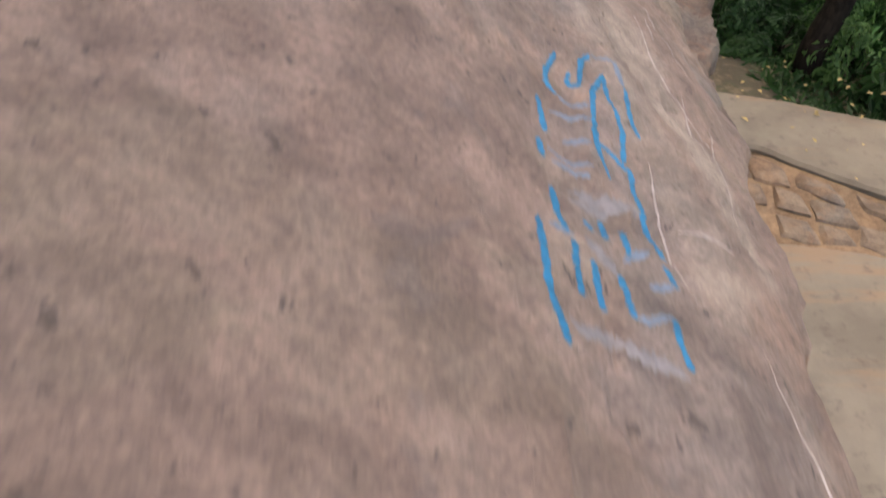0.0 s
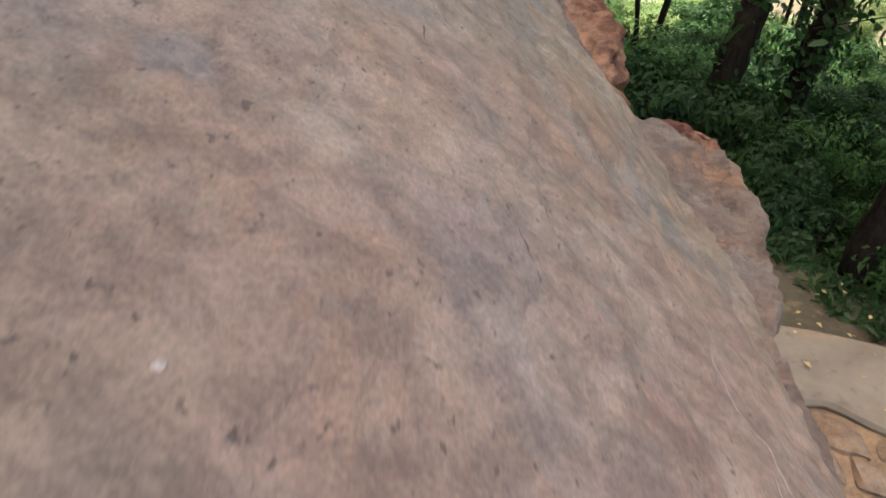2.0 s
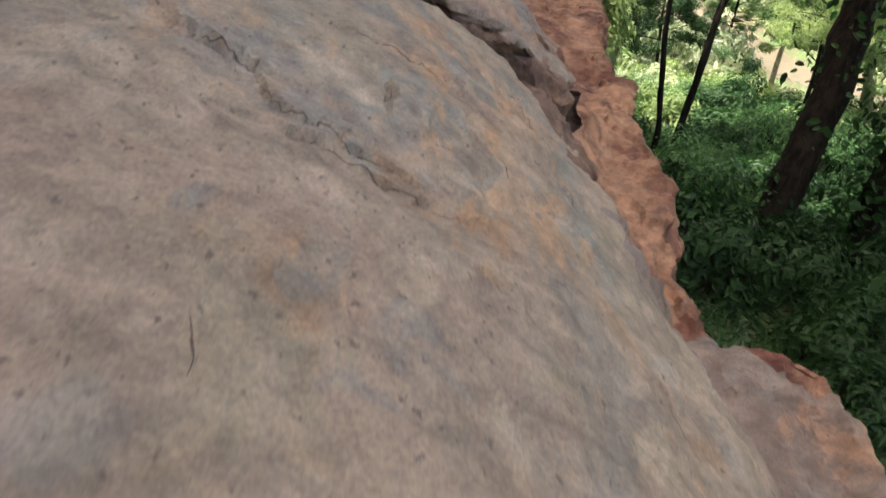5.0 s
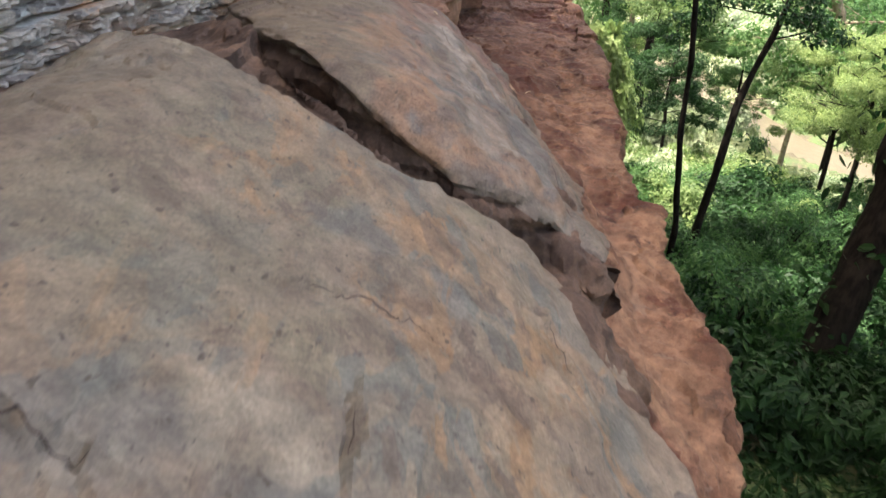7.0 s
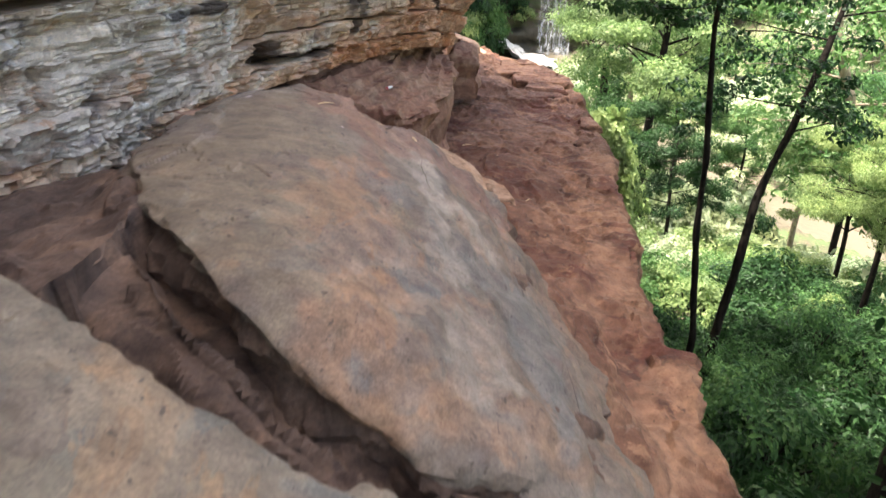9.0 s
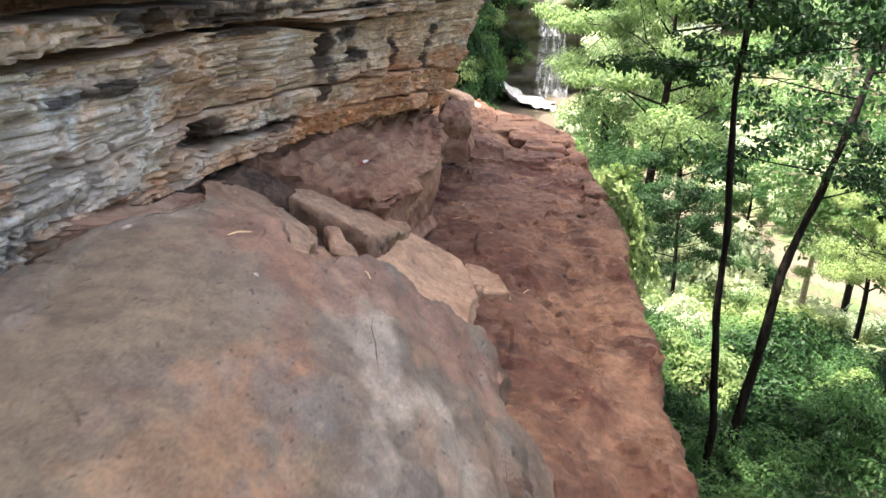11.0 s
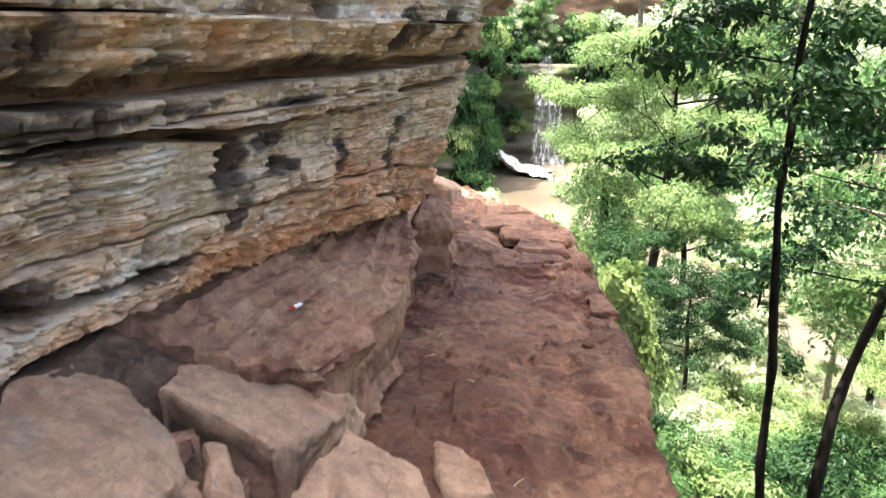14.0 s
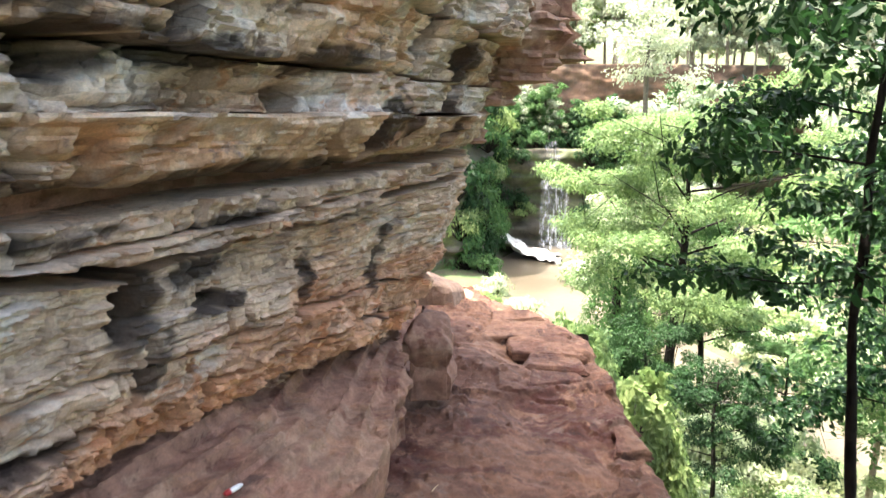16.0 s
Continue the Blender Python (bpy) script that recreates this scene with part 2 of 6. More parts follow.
    nt.links.new(noise_at(nt, p, 120.0 * grain, 4, 0.7), b2.inputs["Height"])
    nt.links.new(b1.outputs["Normal"], b2.inputs["Normal"])
    nt.links.new(b2.outputs["Normal"], bsdf.inputs["Normal"])
    return m


SLAB = rock_material("slab_sandstone", (0.230, 0.178, 0.146), [
    ((0.222, 0.157, 0.130), 0.6, 0.40, 0.60, 0.7), ((0.180, 0.160, 0.148), 0.9, 0.52, 0.64, 0.55), ((0.189, 0.164, 0.118), 1.3, 0.56, 0.62, 0.4),
    ((0.262, 0.155, 0.098), 1.9, 0.58, 0.66, 0.35), ((0.311, 0.252, 0.197), 1.6, 0.61, 0.65, 0.65), ((0.140, 0.136, 0.138), 2.9, 0.61, 0.65, 0.5)],
    dark=(0.092, 0.063, 0.052), dark_amount=0.5, speck=0.75, bump=0.6, rough=0.72, pits=0.85, stained=True,
    tints=(("rose", (0.220, 0.149, 0.124)), ("olive", (0.200, 0.166, 0.130)), ("rust", (0.280, 0.176, 0.120)), ("slate", (0.155, 0.147, 0.150)), ("pale", (0.315, 0.258, 0.215))))
SLAB_GREY = rock_material("grey_slab_sandstone", (0.140, 0.111, 0.091), [
    ((0.205, 0.180, 0.155), 0.55, 0.55, 0.68, 0.5), ((0.205, 0.125, 0.086), 0.9, 0.53, 0.63, 0.5), ((0.222, 0.130, 0.078), 2.0, 0.58, 0.64, 0.5),
    ((0.122, 0.126, 0.115), 3.2, 0.61, 0.64, 0.55)],
    dark=(0.084, 0.056, 0.048), dark_amount=0.5, speck=0.75, bump=0.6, rough=0.72, pits=0.8,
    tints=(("olive", (0.165, 0.132, 0.092)), ("rust", (0.245, 0.138, 0.082)), ("slate", (0.135, 0.133, 0.130)), ("pale", (0.33, 0.295, 0.255)), ("rose", (0.20, 0.10, 0.073))))
LEDGE = rock_material("red_ledge_stone", (0.139, 0.069, 0.045), [
    ((0.242, 0.136, 0.087), 0.7, 0.50, 0.57, 0.8), ((0.092, 0.031, 0.021), 0.9, 0.53, 0.60, 0.8), ((0.281, 0.160, 0.098), 2.2, 0.57, 0.61, 0.75),
    ((0.234, 0.168, 0.129), 4.2, 0.60, 0.64, 0.6), ((0.066, 0.033, 0.026), 3.5, 0.59, 0.63, 0.75)], strata=0.1, dark=(0.043, 0.027, 0.023), dark_amount=0.6, bump=1.0, rough=0.9, pits=0.6,
    tints=(("ochre", (0.29, 0.172, 0.112)), ("soil", (0.108, 0.050, 0.036))))
CLIFF_GREY = rock_material("cliff_grey_stone", (0.70, 0.625, 0.54), [
    ((0.62, 0.46, 0.32), 0.8, 0.57, 0.63, 0.7), ((0.76, 0.72, 0.67), 1.0, 0.52, 0.60, 0.75),
    ((0.36, 0.31, 0.275), 2.6, 0.60, 0.64, 0.75)], strata=0.2, dark=(0.11, 0.09, 0.08), dark_amount=0.6, bump=1.0, rough=0.9, blocks=0.35)
CLIFF_TAN = rock_material("cliff_tan_stone", (0.66, 0.515, 0.385), [
    ((0.60, 0.385, 0.25), 0.8, 0.50, 0.58, 0.75), ((0.70, 0.63, 0.54), 1.1, 0.54, 0.61, 0.75), ((0.60, 0.31, 0.16), 2.6, 0.60, 0.65, 0.75),
    ((0.30, 0.235, 0.20), 2.6, 0.58, 0.63, 0.75)], strata=0.2, dark=(0.09, 0.07, 0.06), dark_amount=0.7, bump=1.0, rough=0.9, blocks=0.4, stained=True)
CLIFF_OCHRE = rock_material("cliff_ochre_stone", (0.66, 0.47, 0.31), [
    ((0.68, 0.57, 0.45), 0.9, 0.5, 0.58, 0.8), ((0.60, 0.33, 0.17), 1.6, 0.50, 0.60, 0.7),
    ((0.26, 0.19, 0.155), 2.1, 0.59, 0.63, 0.8)], strata=0.2, dark=(0.08, 0.06, 0.055), dark_amount=0.75, bump=1.0, rough=0.9, blocks=0.4, stained=True)
CLIFF_RED = rock_material("cliff_red_stone", (0.43, 0.26, 0.185), [
    ((0.54, 0.39, 0.29), 1.1, 0.52, 0.6, 0.8), ((0.24, 0.125, 0.09), 1.5, 0.54, 0.61, 0.8)],
    strata=0.2, dark_amount=0.65, bump=0.9, rough=0.9, blocks=0.4)
BENCH_ROCK = rock_material("red_bench_stone", (0.295, 0.165, 0.116), [
    ((0.36, 0.235, 0.165), 1.1, 0.53, 0.6, 0.8), ((0.15, 0.062, 0.043), 1.5, 0.53, 0.60, 0.8), ((0.34, 0.19, 0.115), 3.0, 0.58, 0.62, 0.7)],
    strata=0.15, dark=(0.06, 0.038, 0.032), dark_amount=0.7, bump=1.0, rough=0.9, pits=0.6)
# brown stone, darkened further to carry the shade inside the crack
CRACK_ROCK = rock_material("shaded_crack_brown_stone", (0.115, 0.075, 0.057), [
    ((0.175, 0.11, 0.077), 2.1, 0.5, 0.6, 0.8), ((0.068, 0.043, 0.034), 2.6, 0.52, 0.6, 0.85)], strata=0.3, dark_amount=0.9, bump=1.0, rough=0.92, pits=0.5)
BOULDER = rock_material("boulder_sandstone", (0.345, 0.228, 0.16), [
    ((0.285, 0.158, 0.106), 1.3, 0.52, 0.62, 0.6), ((0.29, 0.225, 0.185), 2.2, 0.58, 0.64, 0.6), ((0.40, 0.295, 0.218), 1.7, 0.56, 0.66, 0.6)],
    strata=0.15, dark=(0.068, 0.048, 0.041), dark_amount=0.6, bump=0.7, rough=0.85, pits=0.6)
FAR_ROCK = rock_material("far_cliff_stone", (0.15, 0.095, 0.065), [
    ((0.21, 0.12, 0.07), 0.09, 0.45, 0.6, 0.8), ((0.09, 0.08, 0.06), 0.14, 0.5, 0.64, 0.8)],
    strata=0.4, dark_amount=0.6, bump=1.0, rough=0.95, grain=0.08)
MOSS_ROCK = rock_material("mossy_wet_stone", (0.085, 0.075, 0.055), [
    ((0.075, 0.10, 0.03), 0.2, 0.45, 0.6, 0.85), ((0.04, 0.035, 0.03), 0.4, 0.5, 0.64, 0.8)],
    strata=0.4, dark_amount=0.6, bump=1.0, rough=0.6, grain=0.1)


def soil_material():
    m, nt, bsdf, out = shader("leaf_littered_soil")
    p = scaled(nt, 1, 1, 1)
    col = blend(nt, ramped(nt, noise_at(nt, p, 0.5, 6), 0.4, 0.6), (0.06, 0.048, 0.03), (0.05, 0.085, 0.025))
    col = blend(nt, ramped(nt, noise_at(nt, p, 6, 6), 0.52, 0.7), col, (0.13, 0.10, 0.06))
    nt.links.new(col, bsdf.inputs["Base Color"])
    bsdf.inputs["Roughness"].default_value = 0.95
    b = put(nt, "ShaderNodeBump", Strength=0.9, Distance=0.05)
    nt.links.new(noise_at(nt, p, 8, 8), b.inputs["Height"])
    nt.links.new(b.outputs["Normal"], bsdf.inputs["Normal"])
    return m


def concrete_material():
    m, nt, bsdf, out = shader("weathered_concrete")
    p = scaled(nt, 1, 1, 1)
    col = blend(nt, ramped(nt, noise_at(nt, p, 1.2, 6), 0.35, 0.65), (0.125, 0.105, 0.082), (0.185, 0.158, 0.125))
    band = scaled(nt, 0.4, 2.4, 1, (0, 0, 0.2))
    col = blend(nt, times(nt, ramped(nt, noise_at(nt, band, 1.0, 5), 0.52, 0.64), 0.6), col, (0.23, 0.145, 0.085))
    col = blend(nt, times(nt, ramped(nt, noise_at(nt, p, 9, 7), 0.55, 0.7), 0.5), col, (0.085, 0.07, 0.056))
    nt.links.new(col, bsdf.inputs["Base Color"])
    bsdf.inputs["Roughness"].default_value = 0.9
    b = put(nt, "ShaderNodeBump", Strength=0.4, Distance=0.01)
    nt.links.new(noise_at(nt, p, 30, 8), b.inputs["Height"])
    nt.links.new(b.outputs["Normal"], bsdf.inputs["Normal"])
    return m


def leaf_material(name, dark, light, glow=0.45, rough=0.45):
    """Leaves: two greens by leaf and by plant, partly letting light through."""
    m, nt, bsdf, out = shader(name)
    geo = nt.nodes.new("ShaderNodeNewGeometry")
    info = nt.nodes.new("ShaderNodeObjectInfo")
    col = blend(nt, geo.outputs["Random Per Island"], dark, light)
    col = blend(nt, times(nt, info.outputs["Random"], 0.45), col, (light[0] * 1.15, light[1] * 1.0, light[2] * 0.9))
    big = noise_at(nt, scaled(nt, 1, 1, 1), 0.6, 3)
    col = blend(nt, 0.5, col, blend(nt, ramped(nt, big, 0.3, 0.7), (0.6, 0.65, 0.7), (1.25, 1.2, 1.05)), "MULTIPLY")
    nt.links.new(col, bsdf.inputs["Base Color"])
    bsdf.inputs["Roughness"].default_value = rough
    bsdf.inputs["Specular IOR Level"].default_value = 0.15
    tr = nt.nodes.new("ShaderNodeBsdfTranslucent")
    nt.links.new(blend(nt, 1.0, col, (1.25, 1.5, 1.2), "MULTIPLY"), tr.inputs["Color"])
    mix = nt.nodes.new("ShaderNodeMixShader")
    mix.inputs[0].default_value = glow
    nt.links.new(bsdf.outputs[0], mix.inputs[1])
    nt.links.new(tr.outputs[0], mix.inputs[2])
    nt.links.new(mix.outputs[0], out.inputs["Surface"])
    return m


def bark_material(name, a, b, wrap=0.0):
    m, nt, bsdf, out = shader(name)
    p = scaled(nt, 1, 1, 0.25)
    col = blend(nt, ramped(nt, noise_at(nt, p, 18, 7), 0.35, 0.65), a, b)
    col = blend(nt, times(nt, ramped(nt, noise_at(nt, scaled(nt, 1, 1, 1), 3, 5), 0.55, 0.68), 0.6), col, tuple(1.5 * c for c in b))
    nt.links.new(col, bsdf.inputs["Base Color"])
    bsdf.inputs["Roughness"].default_value = 0.9
    bsdf.inputs["Specular IOR Level"].default_value = 0.1
    bp = put(nt, "ShaderNodeBump", Strength=0.8, Distance=0.02)
    nt.links.new(noise_at(nt, p, 25, 8), bp.inputs["Height"])
    nt.links.new(bp.outputs["Normal"], bsdf.inputs["Normal"])
    return m


def plain_material(name, colour, rough=0.6, spread=0.12, scale=20.0):
    m, nt, bsdf, out = shader(name)
    f = noise_at(nt, scaled(nt, 1, 1, 1), scale, 5)
    col = blend(nt, ramped(nt, f, 0.3, 0.7), tuple(c * (1 - spread) for c in colour), tuple(min(1, c * (1 + spread)) for c in colour))
    nt.links.new(col, bsdf.inputs["Base Color"])
    bsdf.inputs["Roughness"].default_value = rough
    return m


def water_material():
    m, nt, bsdf, out = shader("muddy_water")
    p = scaled(nt, 1, 1, 1)
    col = blend(nt, ramped(nt, noise_at(nt, p, 0.15, 5), 0.4, 0.62), (0.078, 0.064, 0.044), (0.115, 0.097, 0.069))
    nt.links.new(col, bsdf.inputs["Base Color"])
    bsdf.inputs["Roughness"].default_value = 0.3
    b = put(nt, "ShaderNodeBump", Strength=0.35, Distance=0.05)
    nt.links.new(noise_at(nt, scaled(nt, 1, 0.6, 1), 2.5, 6), b.inputs["Height"])
    nt.links.new(b.outputs["Normal"], bsdf.inputs["Normal"])
    return m


def foam_material():
    m, nt, bsdf, out = shader("falling_water")
    p = scaled(nt, 2.6, 2.6, 0.18)
    bsdf.inputs["Base Color"].default_value = (0.27, 0.28, 0.29, 1)
    bsdf.inputs["Roughness"].default_value = 0.4
    clear = nt.nodes.new("ShaderNodeBsdfTransparent")
    mix = nt.nodes.new("ShaderNodeMixShader")
    nt.links.new(ramped(nt, noise_at(nt, p, 1.6, 7, 0.65), 0.36, 0.72), mix.inputs[0])
    nt.links.new(clear.outputs[0], mix.inputs[1])
    nt.links.new(bsdf.outputs[0], mix.inputs[2])
    nt.links.new(mix.outputs[0], out.inputs["Surface"])
    return m


SOIL = soil_material()
CONCRETE = concrete_material()
WATER = water_material()
FOAM = foam_material()
BARK_DARK = bark_material("dark_bark", (0.007, 0.006, 0.005), (0.020, 0.016, 0.013))
BARK_GREY = bark_material("grey_bark", (0.06, 0.055, 0.042), (0.12, 0.11, 0.085))
BARK_PALE = bark_material("pale_bark", (0.16, 0.13, 0.095), (0.28, 0.24, 0.18))
# the near slope's shade is put into the deep green, sunlight into lime and crown
LEAF_DEEP = leaf_material("shaded_deep_green_leaves", (0.007, 0.022, 0.010), (0.028, 0.070, 0.024), 0.3)
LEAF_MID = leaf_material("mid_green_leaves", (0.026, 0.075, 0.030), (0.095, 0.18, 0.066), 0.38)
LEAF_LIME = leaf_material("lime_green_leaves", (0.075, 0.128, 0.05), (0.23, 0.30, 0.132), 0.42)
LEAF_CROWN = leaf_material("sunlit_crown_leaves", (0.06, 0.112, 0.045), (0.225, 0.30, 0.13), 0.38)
# lightened greens: sun glare and distance haze are put into the leaf colour
LEAF_PALE = leaf_material("pale_glare_leaves", (0.17, 0.23, 0.145), (0.43, 0.485, 0.345), 0.36)
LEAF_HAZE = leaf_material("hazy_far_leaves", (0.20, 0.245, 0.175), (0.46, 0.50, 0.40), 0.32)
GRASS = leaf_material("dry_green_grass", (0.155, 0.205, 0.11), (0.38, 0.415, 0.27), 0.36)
BLUE_PAINT = plain_material("blue_spray_paint", (0.010, 0.135, 0.255), 0.55, 0.25, 40)
BLUE_FADED = plain_material("faded_blue_paint", (0.145, 0.18, 0.23), 0.8, 0.15, 40)
BLUE_WASHED = plain_material("washed_blue_paint", (0.185, 0.165, 0.165), 0.85, 0.2, 40)
CHALK = plain_material("scratched_white_stone", (0.33, 0.275, 0.25), 0.9, 0.25, 30)
RED_PLASTIC = plain_material("red_plastic", (0.45, 0.03, 0.03), 0.4)
WHITE_PLASTIC = plain_material("white_plastic", (0.75, 0.74, 0.72), 0.4)
DRY_LEAF = plain_material("dry_yellow_leaf", (0.34, 0.25, 0.10), 0.8, 0.3, 5)
TWIG = plain_material("pale_straw", (0.55, 0.42, 0.25), 0.8, 0.2, 9)


# ---- ground, river ----
RIVER = [(13.5, 110), (12.0, 100), (8.4, 92), (8.2, 80), (13, 68), (16.6, 56), (18.6, 46), (23, 39), (35, 33.5), (60, 28), (160, 14), (420, -10)]


def river_reach(X, Y):
    """Distance from the river's line, and which bank (plus: far, right bank)."""
    best = np.full(X.shape, 1e9)
    bank = np.zeros(X.shape)
    for (ax, ay), (bx, by) in zip(RIVER, RIVER[1:]):
        dx, dy = bx - ax, by - ay
        t = np.clip(((X - ax) * dx + (Y - ay) * dy) / (dx * dx + dy * dy), 0, 1)
        ox, oy = X - ax - t * dx, Y - ay - t * dy
        d = np.hypot(ox, oy)
        s = np.sign(dx * oy - dy * ox)
        near = d < best
        best, bank = np.where(near, d, best), np.where(near, s, bank)
    return best, bank


def ground_height(X, Y):
    X, Y = np.asarray(X, float), np.asarray(Y, float)
    d, bank = river_reach(X, Y)
    slope = 5.3 - 0.12 * (X - 4.3) - 0.24 * (Y - 7.5)
    slope = np.where(Y < 7.5, 5.3 - 0.14 * (X - 4.3), slope)
    left = np.clip((-X + 0.5) / 6, 0, 1)
    slope = slope + 3.5 * left * step(18, 40, Y)
    near_bank = np.maximum(np.minimum(slope, -5.6 + 0.45 * np.maximum(d - 3.5, 0)), -7.2 + 0.35 * np.minimum(d, 5))
    far_bank = -7.2 + 0.35 * np.minimum(d, 5) + 0.16 * np.clip(d - 7, 0, 18) + 0.33 * np.clip(d - 25, 0, 70)
    z = np.where(bank > 0, far_bank, near_bank)
    z = z + 7.5 * step(106, 112, Y) * step(-40, -5, X) * (1 - step(70, 110, X))
    rough = fbm(stack(X * 0.25, Y * 0.25, 0 * X), 4, 5)
    return z + 0.35 * rough * step(4, 9, d) + 0.05 * rough


def spaced(lo, hi, mid_lo, mid_hi, fine, coarse):
    a = [mid_lo]
    s = fine
    while a[-1] > lo:
        s *= 1.18
        a.append(a[-1] - min(s, coarse))
    b = [mid_hi]
    s = fine
    while b[-1] < hi:
        s *= 1.18
        b.append(b[-1] + min(s, coarse))
    return np.array(a[::-1][:-1] + list(np.arange(mid_lo, mid_hi, fine)) + b)


gx, gy = np.meshgrid(spaced(-1500, 1500, -8, 30, 0.35, 120), spaced(-1200, 1800, -4, 62, 0.35, 120), indexing="ij")
ground = new("ground", sheet("ground", stack(gx, gy, ground_height(gx, gy)), SOIL))
tagged(ground, "dark soil slope with leaf litter falling to a river", "ground", kind="structure")


def river_mesh():
    t = np.linspace(0, 1, 220)
    c = run(RIVER, t)
    d = np.gradient(c, axis=0)
    d /= np.linalg.norm(d, axis=1, keepdims=True)
    n = np.stack([-d[:, 1], d[:, 0]], -1)
    w = 3.2 + 0.8 * np.sin(t * 23) + 4.0 * np.exp(-((t * 220 - 6) / 6) ** 2) + 1.5 * np.exp(-((c[:, 0] - 25) / 6) ** 2)
    u = np.linspace(-1, 1, 9)
    P = np.zeros((220, 9, 3))
    P[..., :2] = c[:, None] + n[:, None] * (w[:, None] * u[None])[..., None]
    P[..., 2] = -6.0
    return sheet("river", P, WATER, True)


tagged(new("river", river_mesh()), "muddy pale brown river flowing through the valley", "river", kind="structure")

# ---- rock ledge and slabs ----
SLAB_FLOOR = 5.3


def lower_slab_top(X, Y):
    z = 9.322 - 0.626 * X - 0.142 * X * X - 0.07 * Y - 0.019 * X * Y
    return z - 0.45 * np.clip(-1.2 - X, 0, None) ** 2


def upper_slab_top(X, Y):
    return 9.867 + -0.074 * X + -0.363 * X * X + -0.097 * Y + -0.079 * X * Y - 0.42 * np.clip(Y - 12.0, 0, None) ** 2 - 0.9 * np.clip(9.0 - Y, 0, None) ** 2 * step(0.9, 0.3, X)


def ledge_top(X, Y):
    z = 7.0 + 0.16 * step(1.6, 0.4, X) + step(13.5, 11.5, Y) * np.clip(1.35 - X, 0, 0.7) * 0.85
    block = step(7.5, 7.15, Y)
    z = z + block * (0.35 * np.clip(2.2 - X, 0, 1.2) + 0.3 * np.clip(1.5 - X, 0, 0.8) - 0.1)
    z = z + 0.10 * step(20.6, 20.75, Y + 0.25 * np.sin(2.1 * X)) + 0.08 * step(22.2, 22.35, Y + 0.3 * np.sin(3 * X + 1))
    return z + 0.06 * step(1.9, 1.2, X + 0.4 * np.sin(Y * 0.9)) * step(9, 11, Y)


ledge = rock_patch(
    "rock_ledge", [(-1.0, 3.0), (1.9, 3.2)], [(-0.9, 26.0), (0.75, 25.4)], [(-1.0, 3.0), (-1.0, 18), (-1.2, 20), (-0.9, 26.0)],
    [(1.9, 3.2), (2.05, 4.6), (2.27, 5.6), (2.42, 6.3), (2.47, 6.95), (2.42, 7.26), (2.2, 7.34), (1.74, 7.44), (1.66, 7.6), (1.64, 8.3), (1.78, 9.2), (1.88, 10), (1.88, 12), (1.9, 13.3), (2.03, 14.2), (2.2, 15.6),
     (2.48, 17.8), (2.56, 19.5), (2.62, 20.6), (2.5, 22.7), (2.05, 24.1), (1.2, 24.9), (0.75, 25.4)],
    ledge_top, 1.0, LEDGE, cell=0.033, ragged=0.04, edge=0.10, amp=0.07, freq=1.5, fine=0.016, flake=0.05, seed=3, bedding=lambda Y: 0.015 + 0.045 * step(7.4, 8.2, Y), lean=0.25, skirt=40)
BLOCK_ROCK = rock_material("brown_block_stone", (0.155, 0.120, 0.102), [((0.27, 0.15, 0.09), 1.6, 0.56, 0.64, 0.6), ((0.15, 0.135, 0.125), 1.1, 0.5, 0.6, 0.7), ((0.11, 0.07, 0.055), 3.0, 0.56, 0.63, 0.7)],
                           strata=0.2, dark=(0.07, 0.05, 0.04), dark_amount=0.7, bump=0.9, rough=0.85, pits=0.6)
ledge.materials.append(BLOCK_ROCK)
where = np.zeros(len(ledge.vertices) * 3, np.float32)
ledge.vertices.foreach_get("co", where)
first = np.zeros(len(ledge.loops), np.int32)
ledge.loops.foreach_get("vertex_index", first)
near_end = where.reshape(-1, 3)[first[::4]]
ledge.polygons.foreach_set("material_index", (near_end[:, 1] < 7.3 + 0.2 * np.sin(5 * near_end[:, 0])).astype(np.int32))
tagged(new("rock_ledge", ledge), "red-brown sandstone ledge with a worn uneven surface above the valley", "rock ledge", kind="structure")

SLAB_LIP = [(-1.95, 8.86), (-1.46, 8.65), (-1.16, 8.545), (-1.0, 8.46), (-0.87, 8.375), (-0.75, 8.36), (-0.5, 8.3), (-0.38, 8.29), (-0.17, 8.35), (0.06, 8.45), (0.31, 8.51), (0.5, 8.52), (0.64, 8.46)]
# flaked edges across the lower slab: line, drop, how far the drop fades
SLAB_NOTCHES = [
    ([(-0.671, 5.888), (-0.567, 5.909), (-0.431, 5.878), (-0.295, 5.864), (-0.154, 5.894)], 0.022, 0.35), ([(-1.066, 6.278), (-0.982, 6.268), (-0.864, 6.243)], 0.02, 0.3),
    ([(-0.81, 6.112), (-0.767, 5.994), (-0.715, 5.959), (-0.656, 5.964), (-0.613, 6.004), (-0.518, 5.966), (-0.382, 5.952)], 0.02, 0.3), ([(-0.435, 6.65), (-0.433, 6.48)], 0.022, 0.25),
    ([(0.223, 7.818), (0.252, 7.596), (0.289, 7.479)], 0.02, 0.2), ([(-0.631, 7.057), (-0.51, 7.123), (-0.356, 7.142), (-0.214, 7.11)], 0.012, 0.3),
    ([(-0.90, 3.40), (-0.92, 3.53), (-0.945, 3.66), (-0.93, 3.80), (-0.912, 3.961), (-0.977, 4.089), (-1.081, 4.278)], 0.005, 0.3)]
